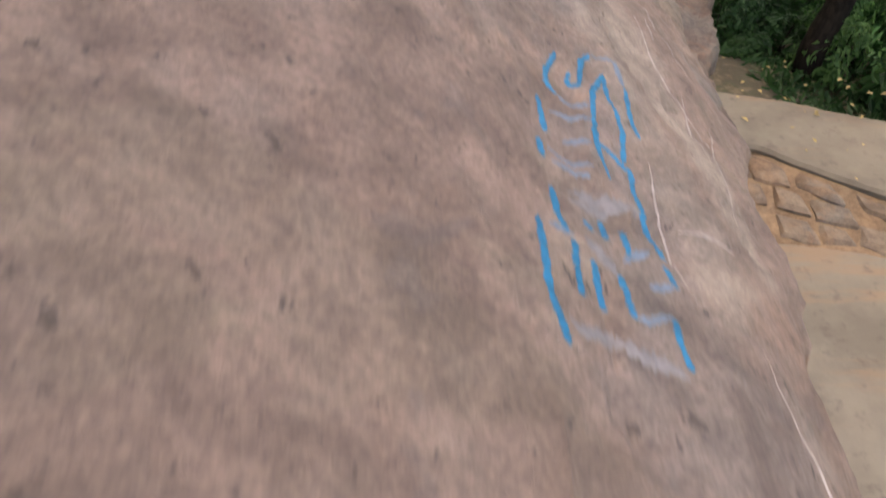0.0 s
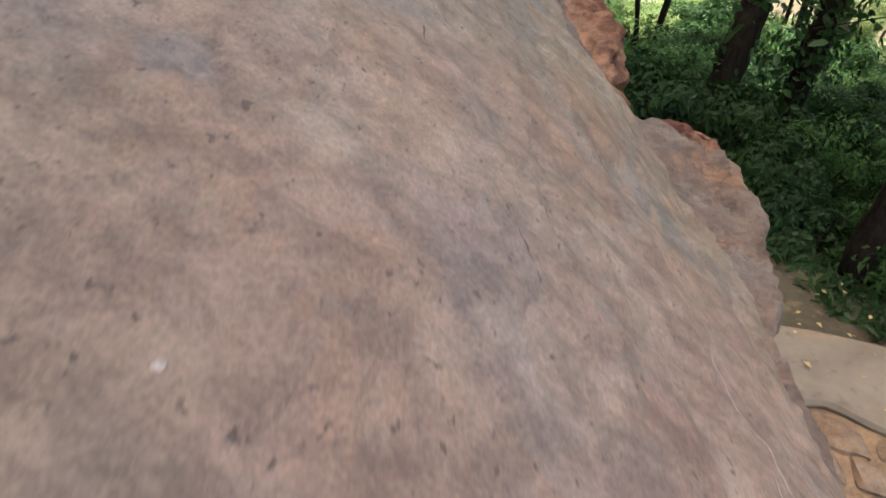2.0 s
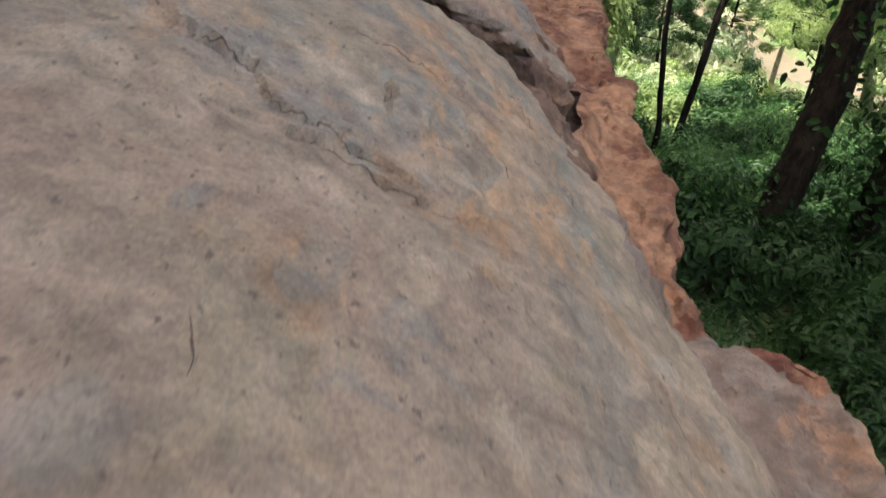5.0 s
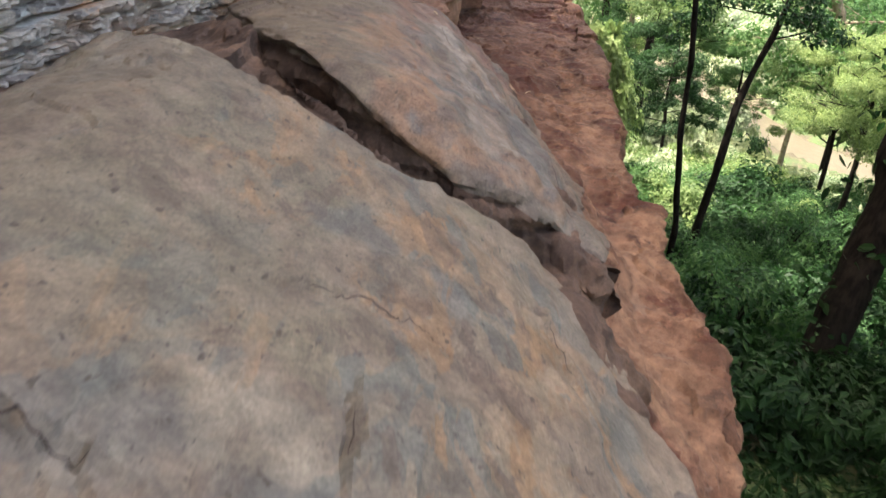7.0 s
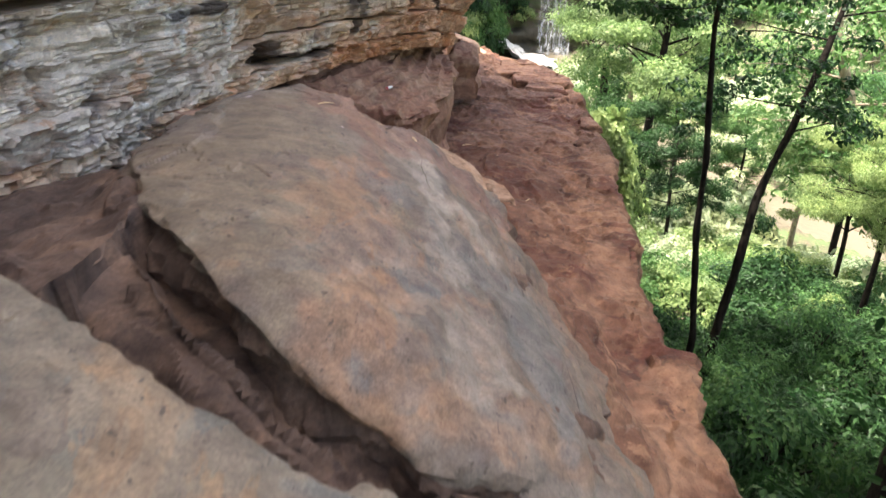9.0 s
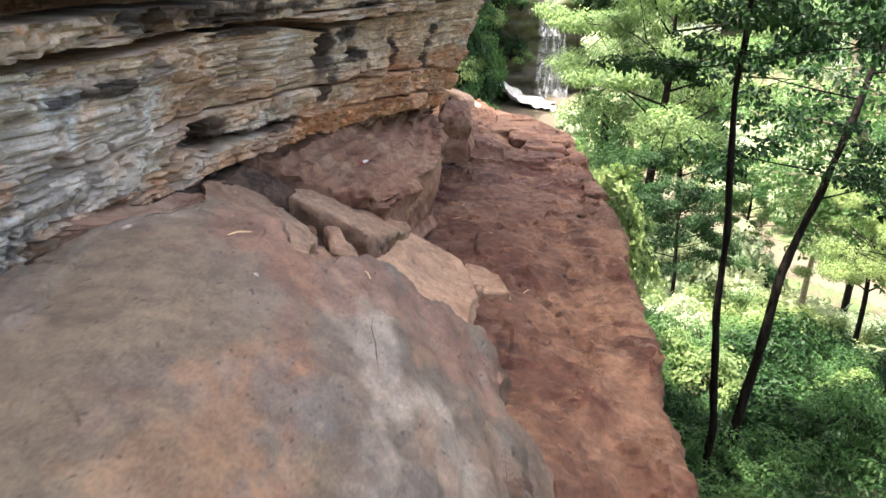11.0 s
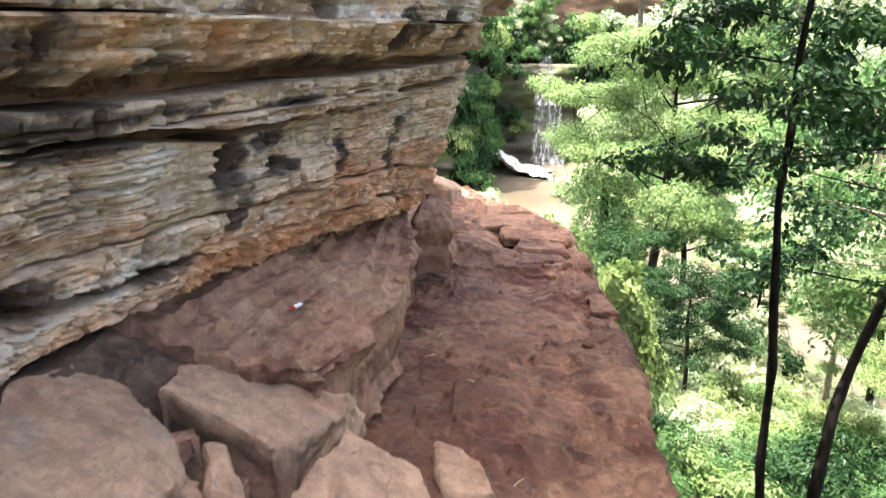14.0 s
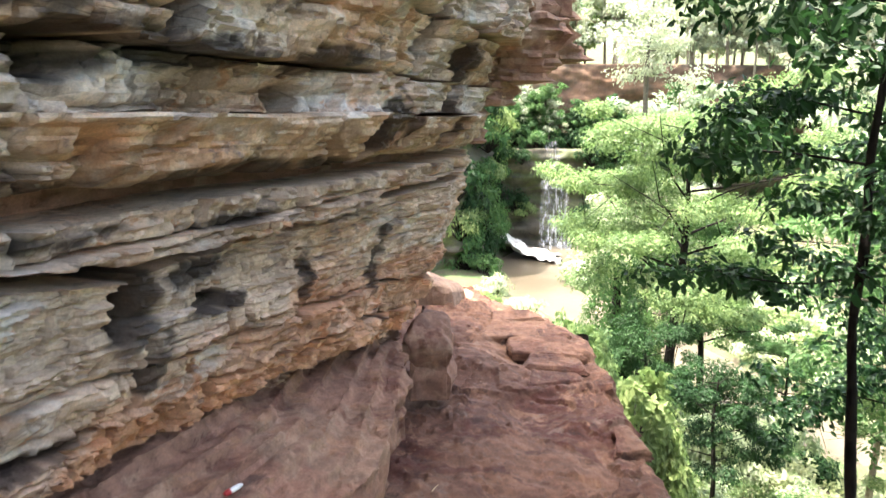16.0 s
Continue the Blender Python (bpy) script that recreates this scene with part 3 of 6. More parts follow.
lower_slab = rock_patch(
    "sandstone_slab", [(-3.4, -4.0), (0.7, -4.0)], SLAB_LIP,
    [(-3.4, -4.0), (-2.6, 3.0), (-1.95, 7.2), (-1.95, 8.86)],
    [(0.7, -4.0), (0.88, 0.9), (1.0, 1.5), (1.25, 2.6), (1.44, 3.6), (1.5, 4.2), (1.48, 4.8), (1.3, 5.3), (1.12, 5.7), (0.98, 6.1), (0.8, 6.7), (0.72, 7.3), (0.68, 8.0), (0.64, 8.46)],
    lower_slab_top, SLAB_FLOOR, SLAB, cell=0.021, ragged=0.035, edge=0.05, amp=0.020, freq=1.0, fine=0.0055, flake=0.018, seed=11, skirt=30, bedding=0.03, notches=SLAB_NOTCHES, side_material=LEDGE)


def stain(me, stains, seed):
    """Stains on a slab: for each mask, patches at (x, y) with half lengths across and along, their turn and strength."""
    co = np.zeros(len(me.vertices) * 3, np.float32)
    me.vertices.foreach_get("co", co)
    co = co.reshape(-1, 3)
    for k, (mask, patches) in enumerate(stains.items()):
        rag = 0.55 * fbm(co * 2.3, 5, seed + 9 * k, 0.6) + 0.35 * fbm(co * np.array([9, 6, 9]), 3, seed + 9 * k + 4, 0.6)
        value = np.zeros(len(co))
        for x, y, across, along, turn, strength in patches:
            c, n = math.cos(turn), math.sin(turn)
            dx, dy = co[:, 0] - x, co[:, 1] - y
            g = np.hypot((c * dx + n * dy) / across, (c * dy - n * dx) / along)
            value = np.maximum(value, 0.8 * strength * step(1.25, 0.7, g - rag))
        me.attributes.new(mask, "FLOAT", "POINT").data.foreach_set("value", value.astype(np.float32))
    return co


co = stain(lower_slab, {
    "rose": [(0.1, 1.0, 1.3, 1.3, 0.1, 0.6), (0.15, 4.2, 0.28, 1.3, -0.75, 0.55), (0.7, 4.6, 0.35, 0.8, -0.3, 0.7), (-0.5, 0.4, 1.0, 0.9, 0, 0.5), (0.62, 2.5, 0.12, 0.4, 0.2, 0.85), (0.9, 3.6, 0.3, 0.8, 0, 0.6), (-0.5, 5.4, 0.5, 0.35, 0.3, 0.5)],
    "olive": [(-0.9, 1.8, 0.5, 0.9, 0.2, 0.5), (-1.19, 6.87, 0.5, 0.5, 0.3, 0.7), (-0.9, 4.4, 0.5, 0.7, 0, 0.4), (-0.75, 7.7, 0.6, 0.35, 0.2, 0.6), (-0.6, 3.6, 0.5, 0.5, 0, 0.35)],
    "rust": [(0.11, 7.14, 0.16, 0.55, -0.25, 0.75), (0.15, 6.45, 0.15, 0.5, -0.1, 0.65), (-0.29, 7.75, 0.1, 0.35, 0.9, 0.75), (-0.13, 7.78, 0.12, 0.3, 0.7, 0.65), (-0.5, 7.85, 0.1, 0.12, 0, 0.5), (-0.2, 6.0, 0.3, 0.14, 0.3, 0.45), (-0.35, 3.5, 0.16, 0.3, 0.2, 0.3)],
    "slate": [(-0.45, 6.18, 0.24, 0.26, 0.2, 0.8), (-0.96, 6.36, 0.22, 0.2, 0.4, 0.7), (0.02, 7.46, 0.05, 0.13, 0.3, 0.9), (0.19, 6.58, 0.05, 0.15, 0.3, 0.9), (-0.64, 7.51, 0.12, 0.1, 0.3, 0.7), (-0.44, 8.25, 0.11, 0.06, 0.2, 0.95), (-0.26, 7.5, 0.06, 0.2, 0.6, 0.8), (-0.47, 7.54, 0.06, 0.16, 0.4, 0.7),
              (-0.68, 3.06, 0.07, 0.13, 0.3, 0.85), (-1.04, 4.75, 0.13, 0.06, 0.2, 0.85), (-0.29, 4.25, 0.08, 0.3, -0.8, 0.5), (0.13, 2.9, 0.35, 0.3, 0.2, 0.45), (0.45, 0.9, 0.2, 0.7, 0.05, 0.4), (-0.8, 4.55, 0.1, 0.1, 0, 0.5), (0.3, 2.3, 0.16, 0.4, 0.4, 0.4), (0.9, 4.3, 0.12, 0.4, 0, 0.7), (0.35, 7.2, 0.05, 0.25, 0.2, 0.7), (0.42, 6.3, 0.1, 0.3, 0.1, 0.6)],
    "pale": [(-0.59, 6.45, 0.14, 0.12, 0.2, 0.8), (0.71, 1.83, 0.07, 0.7, 0.1, 0.9), (0.55, 1.4, 0.09, 0.6, 0.15, 0.6), (0.66, 2.4, 0.06, 0.4, 0.2, 0.6), (-0.15, 3.2, 0.4, 0.3, 0.2, 0.4), (0.05, 2.6, 0.25, 0.2, 0, 0.4), (-0.3, 5.6, 0.3, 0.2, 0.3, 0.35), (-1.1, 5.9, 0.3, 0.3, 0, 0.35), (0.5, 3.1, 0.07, 0.4, 0.1, 0.35)],
    "flaky": [(0.0, 7.0, 0.55, 1.5, -0.2, 0.95), (-0.5, 7.9, 0.6, 0.5, 0, 0.8), (0.45, 5.6, 0.35, 0.8, 0, 0.6), (-0.6, 6.4, 0.8, 0.6, 0, 0.5), (0.7, 4.2, 0.4, 0.9, 0, 0.5), (0, 3.2, 0.9, 1.5, 0, 0.22)]}, 900)
brown = step(2.6, 5.6, co[:, 1] + 0.9 * fbm(co * np.array([0.8, 0.8, 0.8]), 4, 71))
lower_slab.attributes.new("browning", "FLOAT", "POINT").data.foreach_set("value", brown.astype(np.float32))
slab_one = tagged(new("sandstone_slab", lower_slab), "large tilted slab of beige and pink sandstone with blue paint marks", "rock slab", "tilted slabs")

UPPER_LIP = [(-1.74, 10.3), (-1.47, 9.75), (-1.24, 9.28), (-1.04, 9.02), (-0.84, 8.74), (-0.64, 8.59), (-0.44, 8.5), (-0.2, 8.46), (0.02, 8.53), (0.25, 8.61), (0.5, 8.68), (0.68, 8.8)]
stain(ledge, {
    "ochre": [(1.3, 9.4, 0.35, 1.0, 0.1, 0.7), (1.45, 11.0, 0.3, 1.1, 0, 0.75), (1.2, 12.6, 0.25, 0.5, 0, 0.5), (1.6, 13.4, 0.2, 0.9, 0, 0.6), (1.9, 15.6, 0.25, 0.9, 0.1, 0.5), (2.1, 18.0, 0.25, 1.2, 0.1, 0.4), (1.3, 8.0, 0.2, 0.4, 0, 0.6), (1.6, 21.5, 0.8, 0.8, 0, 0.3)],
    "soil": [(0.5, 14.0, 0.6, 1.2, 0, 0.7), (0.6, 16.3, 0.8, 1.4, 0, 0.6), (0.9, 18.6, 0.9, 1.2, 0.1, 0.35), (0.85, 12.2, 0.25, 0.8, 0, 0.6), (1.3, 17.0, 0.6, 1.0, 0, 0.25)]}, 980)
upper_slab = rock_patch(
    "sandstone_slab", UPPER_LIP,
    [(-1.32, 11.32), (-1.2, 11.5), (-1.1, 11.64), (-0.98, 11.6), (-0.8, 11.56), (-0.66, 11.38), (-0.55, 11.36), (-0.48, 11.58), (-0.36, 11.74), (-0.2, 11.86), (0.0, 11.94), (0.2, 12.1)],
    [(-1.74, 10.3), (-1.66, 10.7), (-1.48, 11.05), (-1.32, 11.32)],
    [(0.68, 8.8), (0.73, 9.2), (0.71, 9.9), (0.63, 10.6), (0.52, 11.25), (0.38, 11.75), (0.2, 12.1)],
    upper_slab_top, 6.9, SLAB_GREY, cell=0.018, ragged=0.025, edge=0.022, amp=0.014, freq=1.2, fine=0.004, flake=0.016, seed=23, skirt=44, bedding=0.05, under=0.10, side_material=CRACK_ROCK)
stain(upper_slab, {
    "olive": [(-1.0, 9.6, 0.5, 0.9, 0.3, 0.8), (-1.1, 10.7, 0.4, 0.8, 0.2, 0.7), (-0.75, 11.3, 0.5, 0.35, 0, 0.5)],
    "rust": [(-0.44, 9.35, 0.12, 0.5, 0.15, 0.8), (-0.6, 10.1, 0.1, 0.4, 0.2, 0.7), (-0.32, 8.75, 0.2, 0.18, 0.2, 0.75), (-0.1, 8.7, 0.25, 0.1, 0.1, 0.6), (-0.52, 10.9, 0.08, 0.35, 0.2, 0.6), (0.2, 8.85, 0.2, 0.1, 0, 0.5)],
    "slate": [(0.3, 9.35, 0.16, 0.5, 0.1, 0.85), (-0.23, 9.35, 0.09, 0.13, 0.4, 0.75), (-0.37, 8.66, 0.06, 0.06, 0, 0.8), (0.15, 10.0, 0.2, 0.3, 0.2, 0.6), (0.42, 10.4, 0.1, 0.5, 0.1, 0.6), (-0.2, 11.6, 0.4, 0.2, 0.2, 0.45), (0.1, 8.8, 0.12, 0.08, 0, 0.7)],
    "pale": [(-0.27, 10.9, 0.14, 0.45, 0.25, 0.7), (-0.45, 11.1, 0.1, 0.25, 0.2, 0.45), (0.01, 10.7, 0.1, 0.3, 0.3, 0.7), (-0.03, 9.05, 0.15, 0.4, 0.05, 0.45), (-0.12, 9.9, 0.1, 0.4, 0.1, 0.5), (-1.05, 11.5, 0.3, 0.14, 0.1, 0.3)],
    "rose": [(-0.38, 9.75, 0.06, 0.45, 0.1, 0.6), (-0.5, 10.5, 0.05, 0.3, 0.25, 0.5), (-0.6, 11.5, 0.9, 0.4, 0, 0.7)],
    "flaky": [(-0.3, 9.4, 0.5, 1.0, 0, 0.6), (0.1, 10.5, 0.4, 1.0, 0, 0.4)]}, 960)
slab_two = tagged(new("sandstone_slab", upper_slab), "tilted grey and orange sandstone slab beyond a dark crack", "rock slab", "tilted slabs")


def bed_top(X, Y):
    lip = np.interp(X, [p[0] for p in SLAB_LIP], [p[1] for p in SLAB_LIP])
    lip2 = np.interp(X, [p[0] for p in UPPER_LIP], [p[1] for p in UPPER_LIP])
    low, high = lower_slab_top(X, Y), upper_slab_top(X, Y)
    u = (Y - lip) / np.maximum(lip2 - lip, 0.12)
    t = step(0.05, 0.4, u)
    wide = step(0.4, 0.05, X)
    a = (1 - t) * (low - 0.06) + t * (high - 0.06) - 0.55 * wide * step(1.0, 0.3, (Y - lip) / np.minimum(0.2, 0.5 * np.maximum(lip2 - lip, 0.1))) - 0.2 * wide * step(0.76, 0.92, u)
    a = np.where(X < -1.25, np.maximum(a, 9.42 - 0.25 * (-1.3 - X) - 0.03 * (Y - 9) - 0.3 * step(-0.12, 0.1, Y - lip2)), a)
    b = 8.72 - 0.85 * (X + 1.8)
    b = np.minimum(b, 8.75) - 0.22 * step(14.4, 13.6, Y) * step(-1.9, -1.5, X)
    t = step(11.6, 12.6, Y)
    return np.maximum((1 - t) * a + t * b, 6.6)


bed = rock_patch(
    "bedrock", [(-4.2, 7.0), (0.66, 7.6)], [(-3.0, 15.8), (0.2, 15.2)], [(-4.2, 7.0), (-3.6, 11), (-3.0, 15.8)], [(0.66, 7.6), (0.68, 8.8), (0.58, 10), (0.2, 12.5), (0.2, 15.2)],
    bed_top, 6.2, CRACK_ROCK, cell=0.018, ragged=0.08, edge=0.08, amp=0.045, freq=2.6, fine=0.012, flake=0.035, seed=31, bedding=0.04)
tagged(new("bedrock", bed), "brown bedrock in the crack and under the rubble", "bedrock", kind="structure")


def bench_top(X, Y):
    e = np.interp(Y, [15.0, 15.8, 16.7, 17.2, 18.6, 20.5], [-0.5, -0.36, -0.07, -0.07, -0.03, 0.1])
    rise = (0.40 * np.clip(e - X, 0, 1.6) + 0.02 * fbm(stack(X * 1.4, Y * 0.7, 0 * X), 3, 45)) / 0.085
    return 8.2 + 0.085 * (np.floor(rise) + step(0.62, 0.98, rise - np.floor(rise))) - 0.03 * (Y - 17)


bench = rock_patch(
    "rock_bench", [(-2.6, 14.7), (-1.2, 14.8), (-0.52, 15.1)], [(-1.1, 19.7), (-0.5, 19.5), (-0.1, 19.05)], [(-2.6, 14.7), (-2.0, 16.4), (-1.4, 18), (-1.1, 19.7)],
    [(-0.52, 15.1), (-0.36, 15.8), (-0.14, 16.4), (-0.03, 17.0), (-0.07, 17.8), (-0.04, 18.5), (-0.1, 19.05)],
    bench_top, 6.7, BENCH_ROCK, cell=0.022, ragged=0.05, edge=0.035, amp=0.04, freq=1.8, fine=0.010, flake=0.03, seed=41, bedding=0.055, lean=-0.35)
tagged(new("rock_bench", bench), "red rock bench at the foot of the cliff", "rock bench", kind="structure")

# ---- layered cliff ----
# up to y 8 the line is unseen, set close to shade the slabs
CLIFF_LINE = [(-3.0, -6.0), (-2.9, 3.0), (-3.1, 6.0), (-3.1, 8.2), (-3.0, 9.3), (-2.65, 10.5), (-2.3, 11.8), (-2.1, 12.9), (-1.95, 13.85), (-1.4, 15.2), (-1.1, 16.1),
              (-0.75, 16.8), (-0.4, 17.7), (0.05, 19.2), (0.24, 20.2), (0.16, 20.9), (-0.5, 21.8), (-2.2, 23.4), (-7.0, 27.0)]


def cliff_frame():
    d = np.concatenate([[0], np.cumsum(np.linalg.norm(np.diff(np.array(CLIFF_LINE), axis=0), axis=1))])
    cuts = np.interp([8.6, 21.2], [p[1] for p in CLIFF_LINE], d)
    s = np.concatenate([np.arange(0, cuts[0], 0.12), np.arange(cuts[0], cuts[1], 0.022), np.arange(cuts[1], d[-1], 0.1)])
    xy = run(CLIFF_LINE, s / d[-1])
    k = np.ones(9) / 9
    for _ in range(3):
        for c in (0, 1):
            q = np.pad(xy[:, c], 4, mode="edge")
            xy[:, c] = np.convolve(q, k, "valid")
    t = np.gradient(xy, axis=0)
    t /= np.linalg.norm(t, axis=1, keepdims=True)
    return s, xy, np.stack([t[:, 1], -t[:, 0]], -1)


CLIFF_S, CLIFF_XY, CLIFF_OUT = cliff_frame()
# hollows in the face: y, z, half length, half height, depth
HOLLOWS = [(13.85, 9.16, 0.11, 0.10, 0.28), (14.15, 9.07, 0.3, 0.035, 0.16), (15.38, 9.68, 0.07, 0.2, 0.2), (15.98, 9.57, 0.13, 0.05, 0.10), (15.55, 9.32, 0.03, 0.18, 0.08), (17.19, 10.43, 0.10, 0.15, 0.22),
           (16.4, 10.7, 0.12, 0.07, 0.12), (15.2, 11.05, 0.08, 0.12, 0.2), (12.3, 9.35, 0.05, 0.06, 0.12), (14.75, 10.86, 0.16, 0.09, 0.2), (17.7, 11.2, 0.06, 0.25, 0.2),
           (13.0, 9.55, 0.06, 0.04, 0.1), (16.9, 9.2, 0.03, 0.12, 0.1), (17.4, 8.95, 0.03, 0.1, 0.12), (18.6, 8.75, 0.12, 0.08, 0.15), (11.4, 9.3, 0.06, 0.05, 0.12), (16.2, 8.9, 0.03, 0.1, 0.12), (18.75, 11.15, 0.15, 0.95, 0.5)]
# dark stains and painted shade of gaps and recesses: y, z, half length, half height
STAINS_AND_SHADE = [(15.44, 9.68, 0.13, 0.24), (13.98, 9.15, 0.22, 0.11), (16.02, 9.57, 0.2, 0.07), (15.62, 9.3, 0.07, 0.2), (17.25, 10.43, 0.18, 0.17), (14.85, 10.86, 0.25, 0.1), (14.5, 9.05, 0.4, 0.03),
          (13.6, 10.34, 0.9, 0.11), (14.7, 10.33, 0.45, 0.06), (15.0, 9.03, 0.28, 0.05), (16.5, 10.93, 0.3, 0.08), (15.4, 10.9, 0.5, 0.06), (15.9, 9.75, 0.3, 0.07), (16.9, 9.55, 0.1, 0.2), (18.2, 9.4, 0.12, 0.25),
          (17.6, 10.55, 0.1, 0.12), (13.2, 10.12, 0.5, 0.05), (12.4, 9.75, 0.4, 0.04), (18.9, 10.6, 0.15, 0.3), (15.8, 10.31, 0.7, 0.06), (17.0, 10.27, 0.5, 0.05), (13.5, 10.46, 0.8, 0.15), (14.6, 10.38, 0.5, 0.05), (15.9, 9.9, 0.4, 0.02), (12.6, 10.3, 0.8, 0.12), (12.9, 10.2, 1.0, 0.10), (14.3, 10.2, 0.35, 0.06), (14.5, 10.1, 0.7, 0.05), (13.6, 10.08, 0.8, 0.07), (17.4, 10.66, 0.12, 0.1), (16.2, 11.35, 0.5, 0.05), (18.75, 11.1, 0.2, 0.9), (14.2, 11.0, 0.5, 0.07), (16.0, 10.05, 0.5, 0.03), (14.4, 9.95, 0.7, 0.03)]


# unseen height of the cliff along y, set to shade slabs and ledge
SHADE_TOP_Y, SHADE_TOP_Z = [12.0, 15.0, 17.5, 22.5, 25.0, 28.0], [36.0, 29.0, 18.5, 18.5, 19.0, 11.0]


def cliff_bed(z0, z1, out, material, seed, block=0.8, jitter=0.05, cave=0.0, tilt=0.0, rough=0.05, step_z=0.016, chips=1.0):
    """One bed of the cliff: its face between the heights z0 and z1, set out from the cliff's line, split into blocks."""
    s, xy, n = CLIFF_S, CLIFF_XY, CLIFF_OUT
    y = xy[:, 1]
    lo = z0(y) if callable(z0) else np.full(len(s), z0)
    hi = z1(y) if callable(z1) else np.full(len(s), z1)
    lo, hi = lo + 0.004, hi - 0.004
    wob = 0.02 * fbm(stack(s * 0.9, 0 * s, 0 * s + seed), 4, seed) + 0.03 * (hashed(np.floor(s / 0.33 + 0.4 * np.sin(5 * s)).astype(np.int64), 0, 1, seed) - 0.5)
    wob2 = 0.02 * fbm(stack(s * 0.9, 0 * s, 0 * s + seed + 5), 4, seed + 5)
    cap = np.interp(y, SHADE_TOP_Y, SHADE_TOP_Z)
    lo, hi = np.minimum(lo, cap - 0.1), np.minimum(hi, cap)
    rows = max(6, int((float(np.max(hi - lo))) / step_z))
    r = np.linspace(0, 1, rows)
    S, R = np.meshgrid(s, r, indexing="ij")
    Z = (lo + wob)[:, None] * (1 - R) + (hi + wob2)[:, None] * R
    Yc = np.broadcast_to(y[:, None], Z.shape)
    q = stack(S, 0 * S, Z)
    off = out(Yc) if callable(out) else np.full(Z.shape, float(out))
    over = np.where(Z < 11.6, 0.35 * (Z - 9.2), 0.84 - 0.03 * (Z - 11.6))
    off = off + over + tilt * (R - 0.5)
    warp = S + 0.12 * block * fbm(q * np.array([1.2, 1, 5.0]), 3, seed + 3)
    sub = np.floor(R * max(1, round(float(np.mean(hi - lo)) / (0.4 * block))))
    cellx = warp / block + 0.37 * sub
    i = np.floor(cellx).astype(np.int64)
    edge = np.minimum(cellx - i, 1 - (cellx - i)) * block
    off = off + jitter * (hashed(i, sub.astype(np.int64), 0 * i, seed) * 2 - 1)
    has = hashed(i + (cellx - i > 0.5), sub.astype(np.int64), 0 * i + 3, seed) > 0.35
    off = off - 0.10 * has * (1 - step(0.0, 0.028, edge))
    off = off + rough * 1.3 * fbm(q * np.array([0.8, 1, 1.3]), 3, seed + 1) + rough * 0.5 * fbm(q * np.array([3, 1, 5.5]), 4, seed + 2)
    for rh, ln, amp, sd in ((0.19, 0.42, 0.10, 31), (0.095, 0.19, 0.08, 37), (0.045, 0.085, 0.034, 43)):
        zz = Z + 0.16 * rh * fbm(q * np.array([0.5 / ln, 1, 0.3 / rh]), 4, seed + sd)
        row = np.floor(zz / rh + 0.35 * np.sin(9.1 * zz / rh / 5)).astype(np.int64)
        cx = (S + 0.16 * ln * fbm(q * np.array([1.2 / ln, 1, 0.8 / rh]), 4, seed + sd + 1)) / ln + 7.3 * hashed(row, 0 * row, 0 * row + 1, seed + sd)
        ci = np.floor(cx).astype(np.int64)
        amp = amp * chips
        chip = hashed(ci, row, 0 * ci + 5, seed + sd)
        worn = step(-0.5, 0.15, fbm(q * np.array([0.5 / ln, 1, 0.3 / rh]), 3, seed + sd + 2))
        off = off + amp * (chip - 0.5) * worn - 0.9 * amp * (chip > 0.93)
        upright = np.abs(cx - np.round(cx)) * ln < 0.013
        off = off - 0.75 * amp * upright * (hashed(np.round(cx).astype(np.int64), row, 0 * row + 4, seed + sd) > 0.5)
        seam = zz / rh - np.floor(zz / rh)
        off = off - 0.8 * amp * (seam * rh < 0.017) * (hashed(np.floor(cx * 0.35).astype(np.int64), row, 0 * row + 2, seed + sd) > 0.6)
    off = off + 0.016 * fbm(stack(S * 0.7, 0 * S, Z * 26 + 0.5 * fbm(q * 1.5, 2, seed + 16)), 3, seed + 18, 0.6)
    off = off + 0.006 * fbm(q * np.array([9, 1, 14]), 3, seed + 12) + 0.004 * fbm(q * np.array([26, 1, 34]), 2, seed + 14)
    if cave:
        c = np.abs(fbm(q * np.array([3.2, 1, 1.6]), 3, seed + 15))
        off = off - cave * (1 - step(0.03, 0.22, c)) * step(1.0, 0.55, R) - 0.5 * cave * step(0.25, 0.0, R)
    for hy, hz, ry, rz, dep in HOLLOWS:
        g = ((Yc - hy) / ry) ** 2 + ((Z - hz) / rz) ** 2
        off = off - 1.6 * dep * step(1.5, 0.8, g * (1 + 0.5 * fbm(q * 6, 2, 77)))
    rnd = 0.016
    h = (hi - lo)[:, None]
    kk = np.clip(1 - np.minimum(R, 1 - R) * h / rnd, 0, 1)
    off = off - rnd * (1 - np.sqrt(np.maximum(1 - 0.95 * kk * kk, 0)))
    P = np.zeros((*Z.shape, 3))
    P[..., :2] = xy[:, None] + n[:, None] * off[..., None]
    P[..., 2] = Z
    back0, back1 = P[:, :1].copy(), P[:, -1:].copy()
    back0[..., :2] -= n[:, None] * 0.9
    back1[..., :2] -= n[:, None] * 0.9
    me = sheet("rock_bed", np.concatenate([back0, P, back1], 1), material)
    # greyer stone towards the near end, redder at the foot, stains and painted shade in and round the hollows
    rag = fbm(q * np.array([4, 1, 6.0]), 4, 403, 0.6)
    patch = fbm(q * np.array([0.9, 1, 1.6]), 5, 401, 0.6)
    stain_shade = np.zeros(Z.shape)
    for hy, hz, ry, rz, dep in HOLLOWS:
        stain_shade = np.maximum(stain_shade, (0.95 if dep > 0.14 else 0.35) * step(2.3, 0.5, ((Yc - hy) / ry) ** 2 + ((Z - hz) / rz) ** 2 - 0.9 * rag))
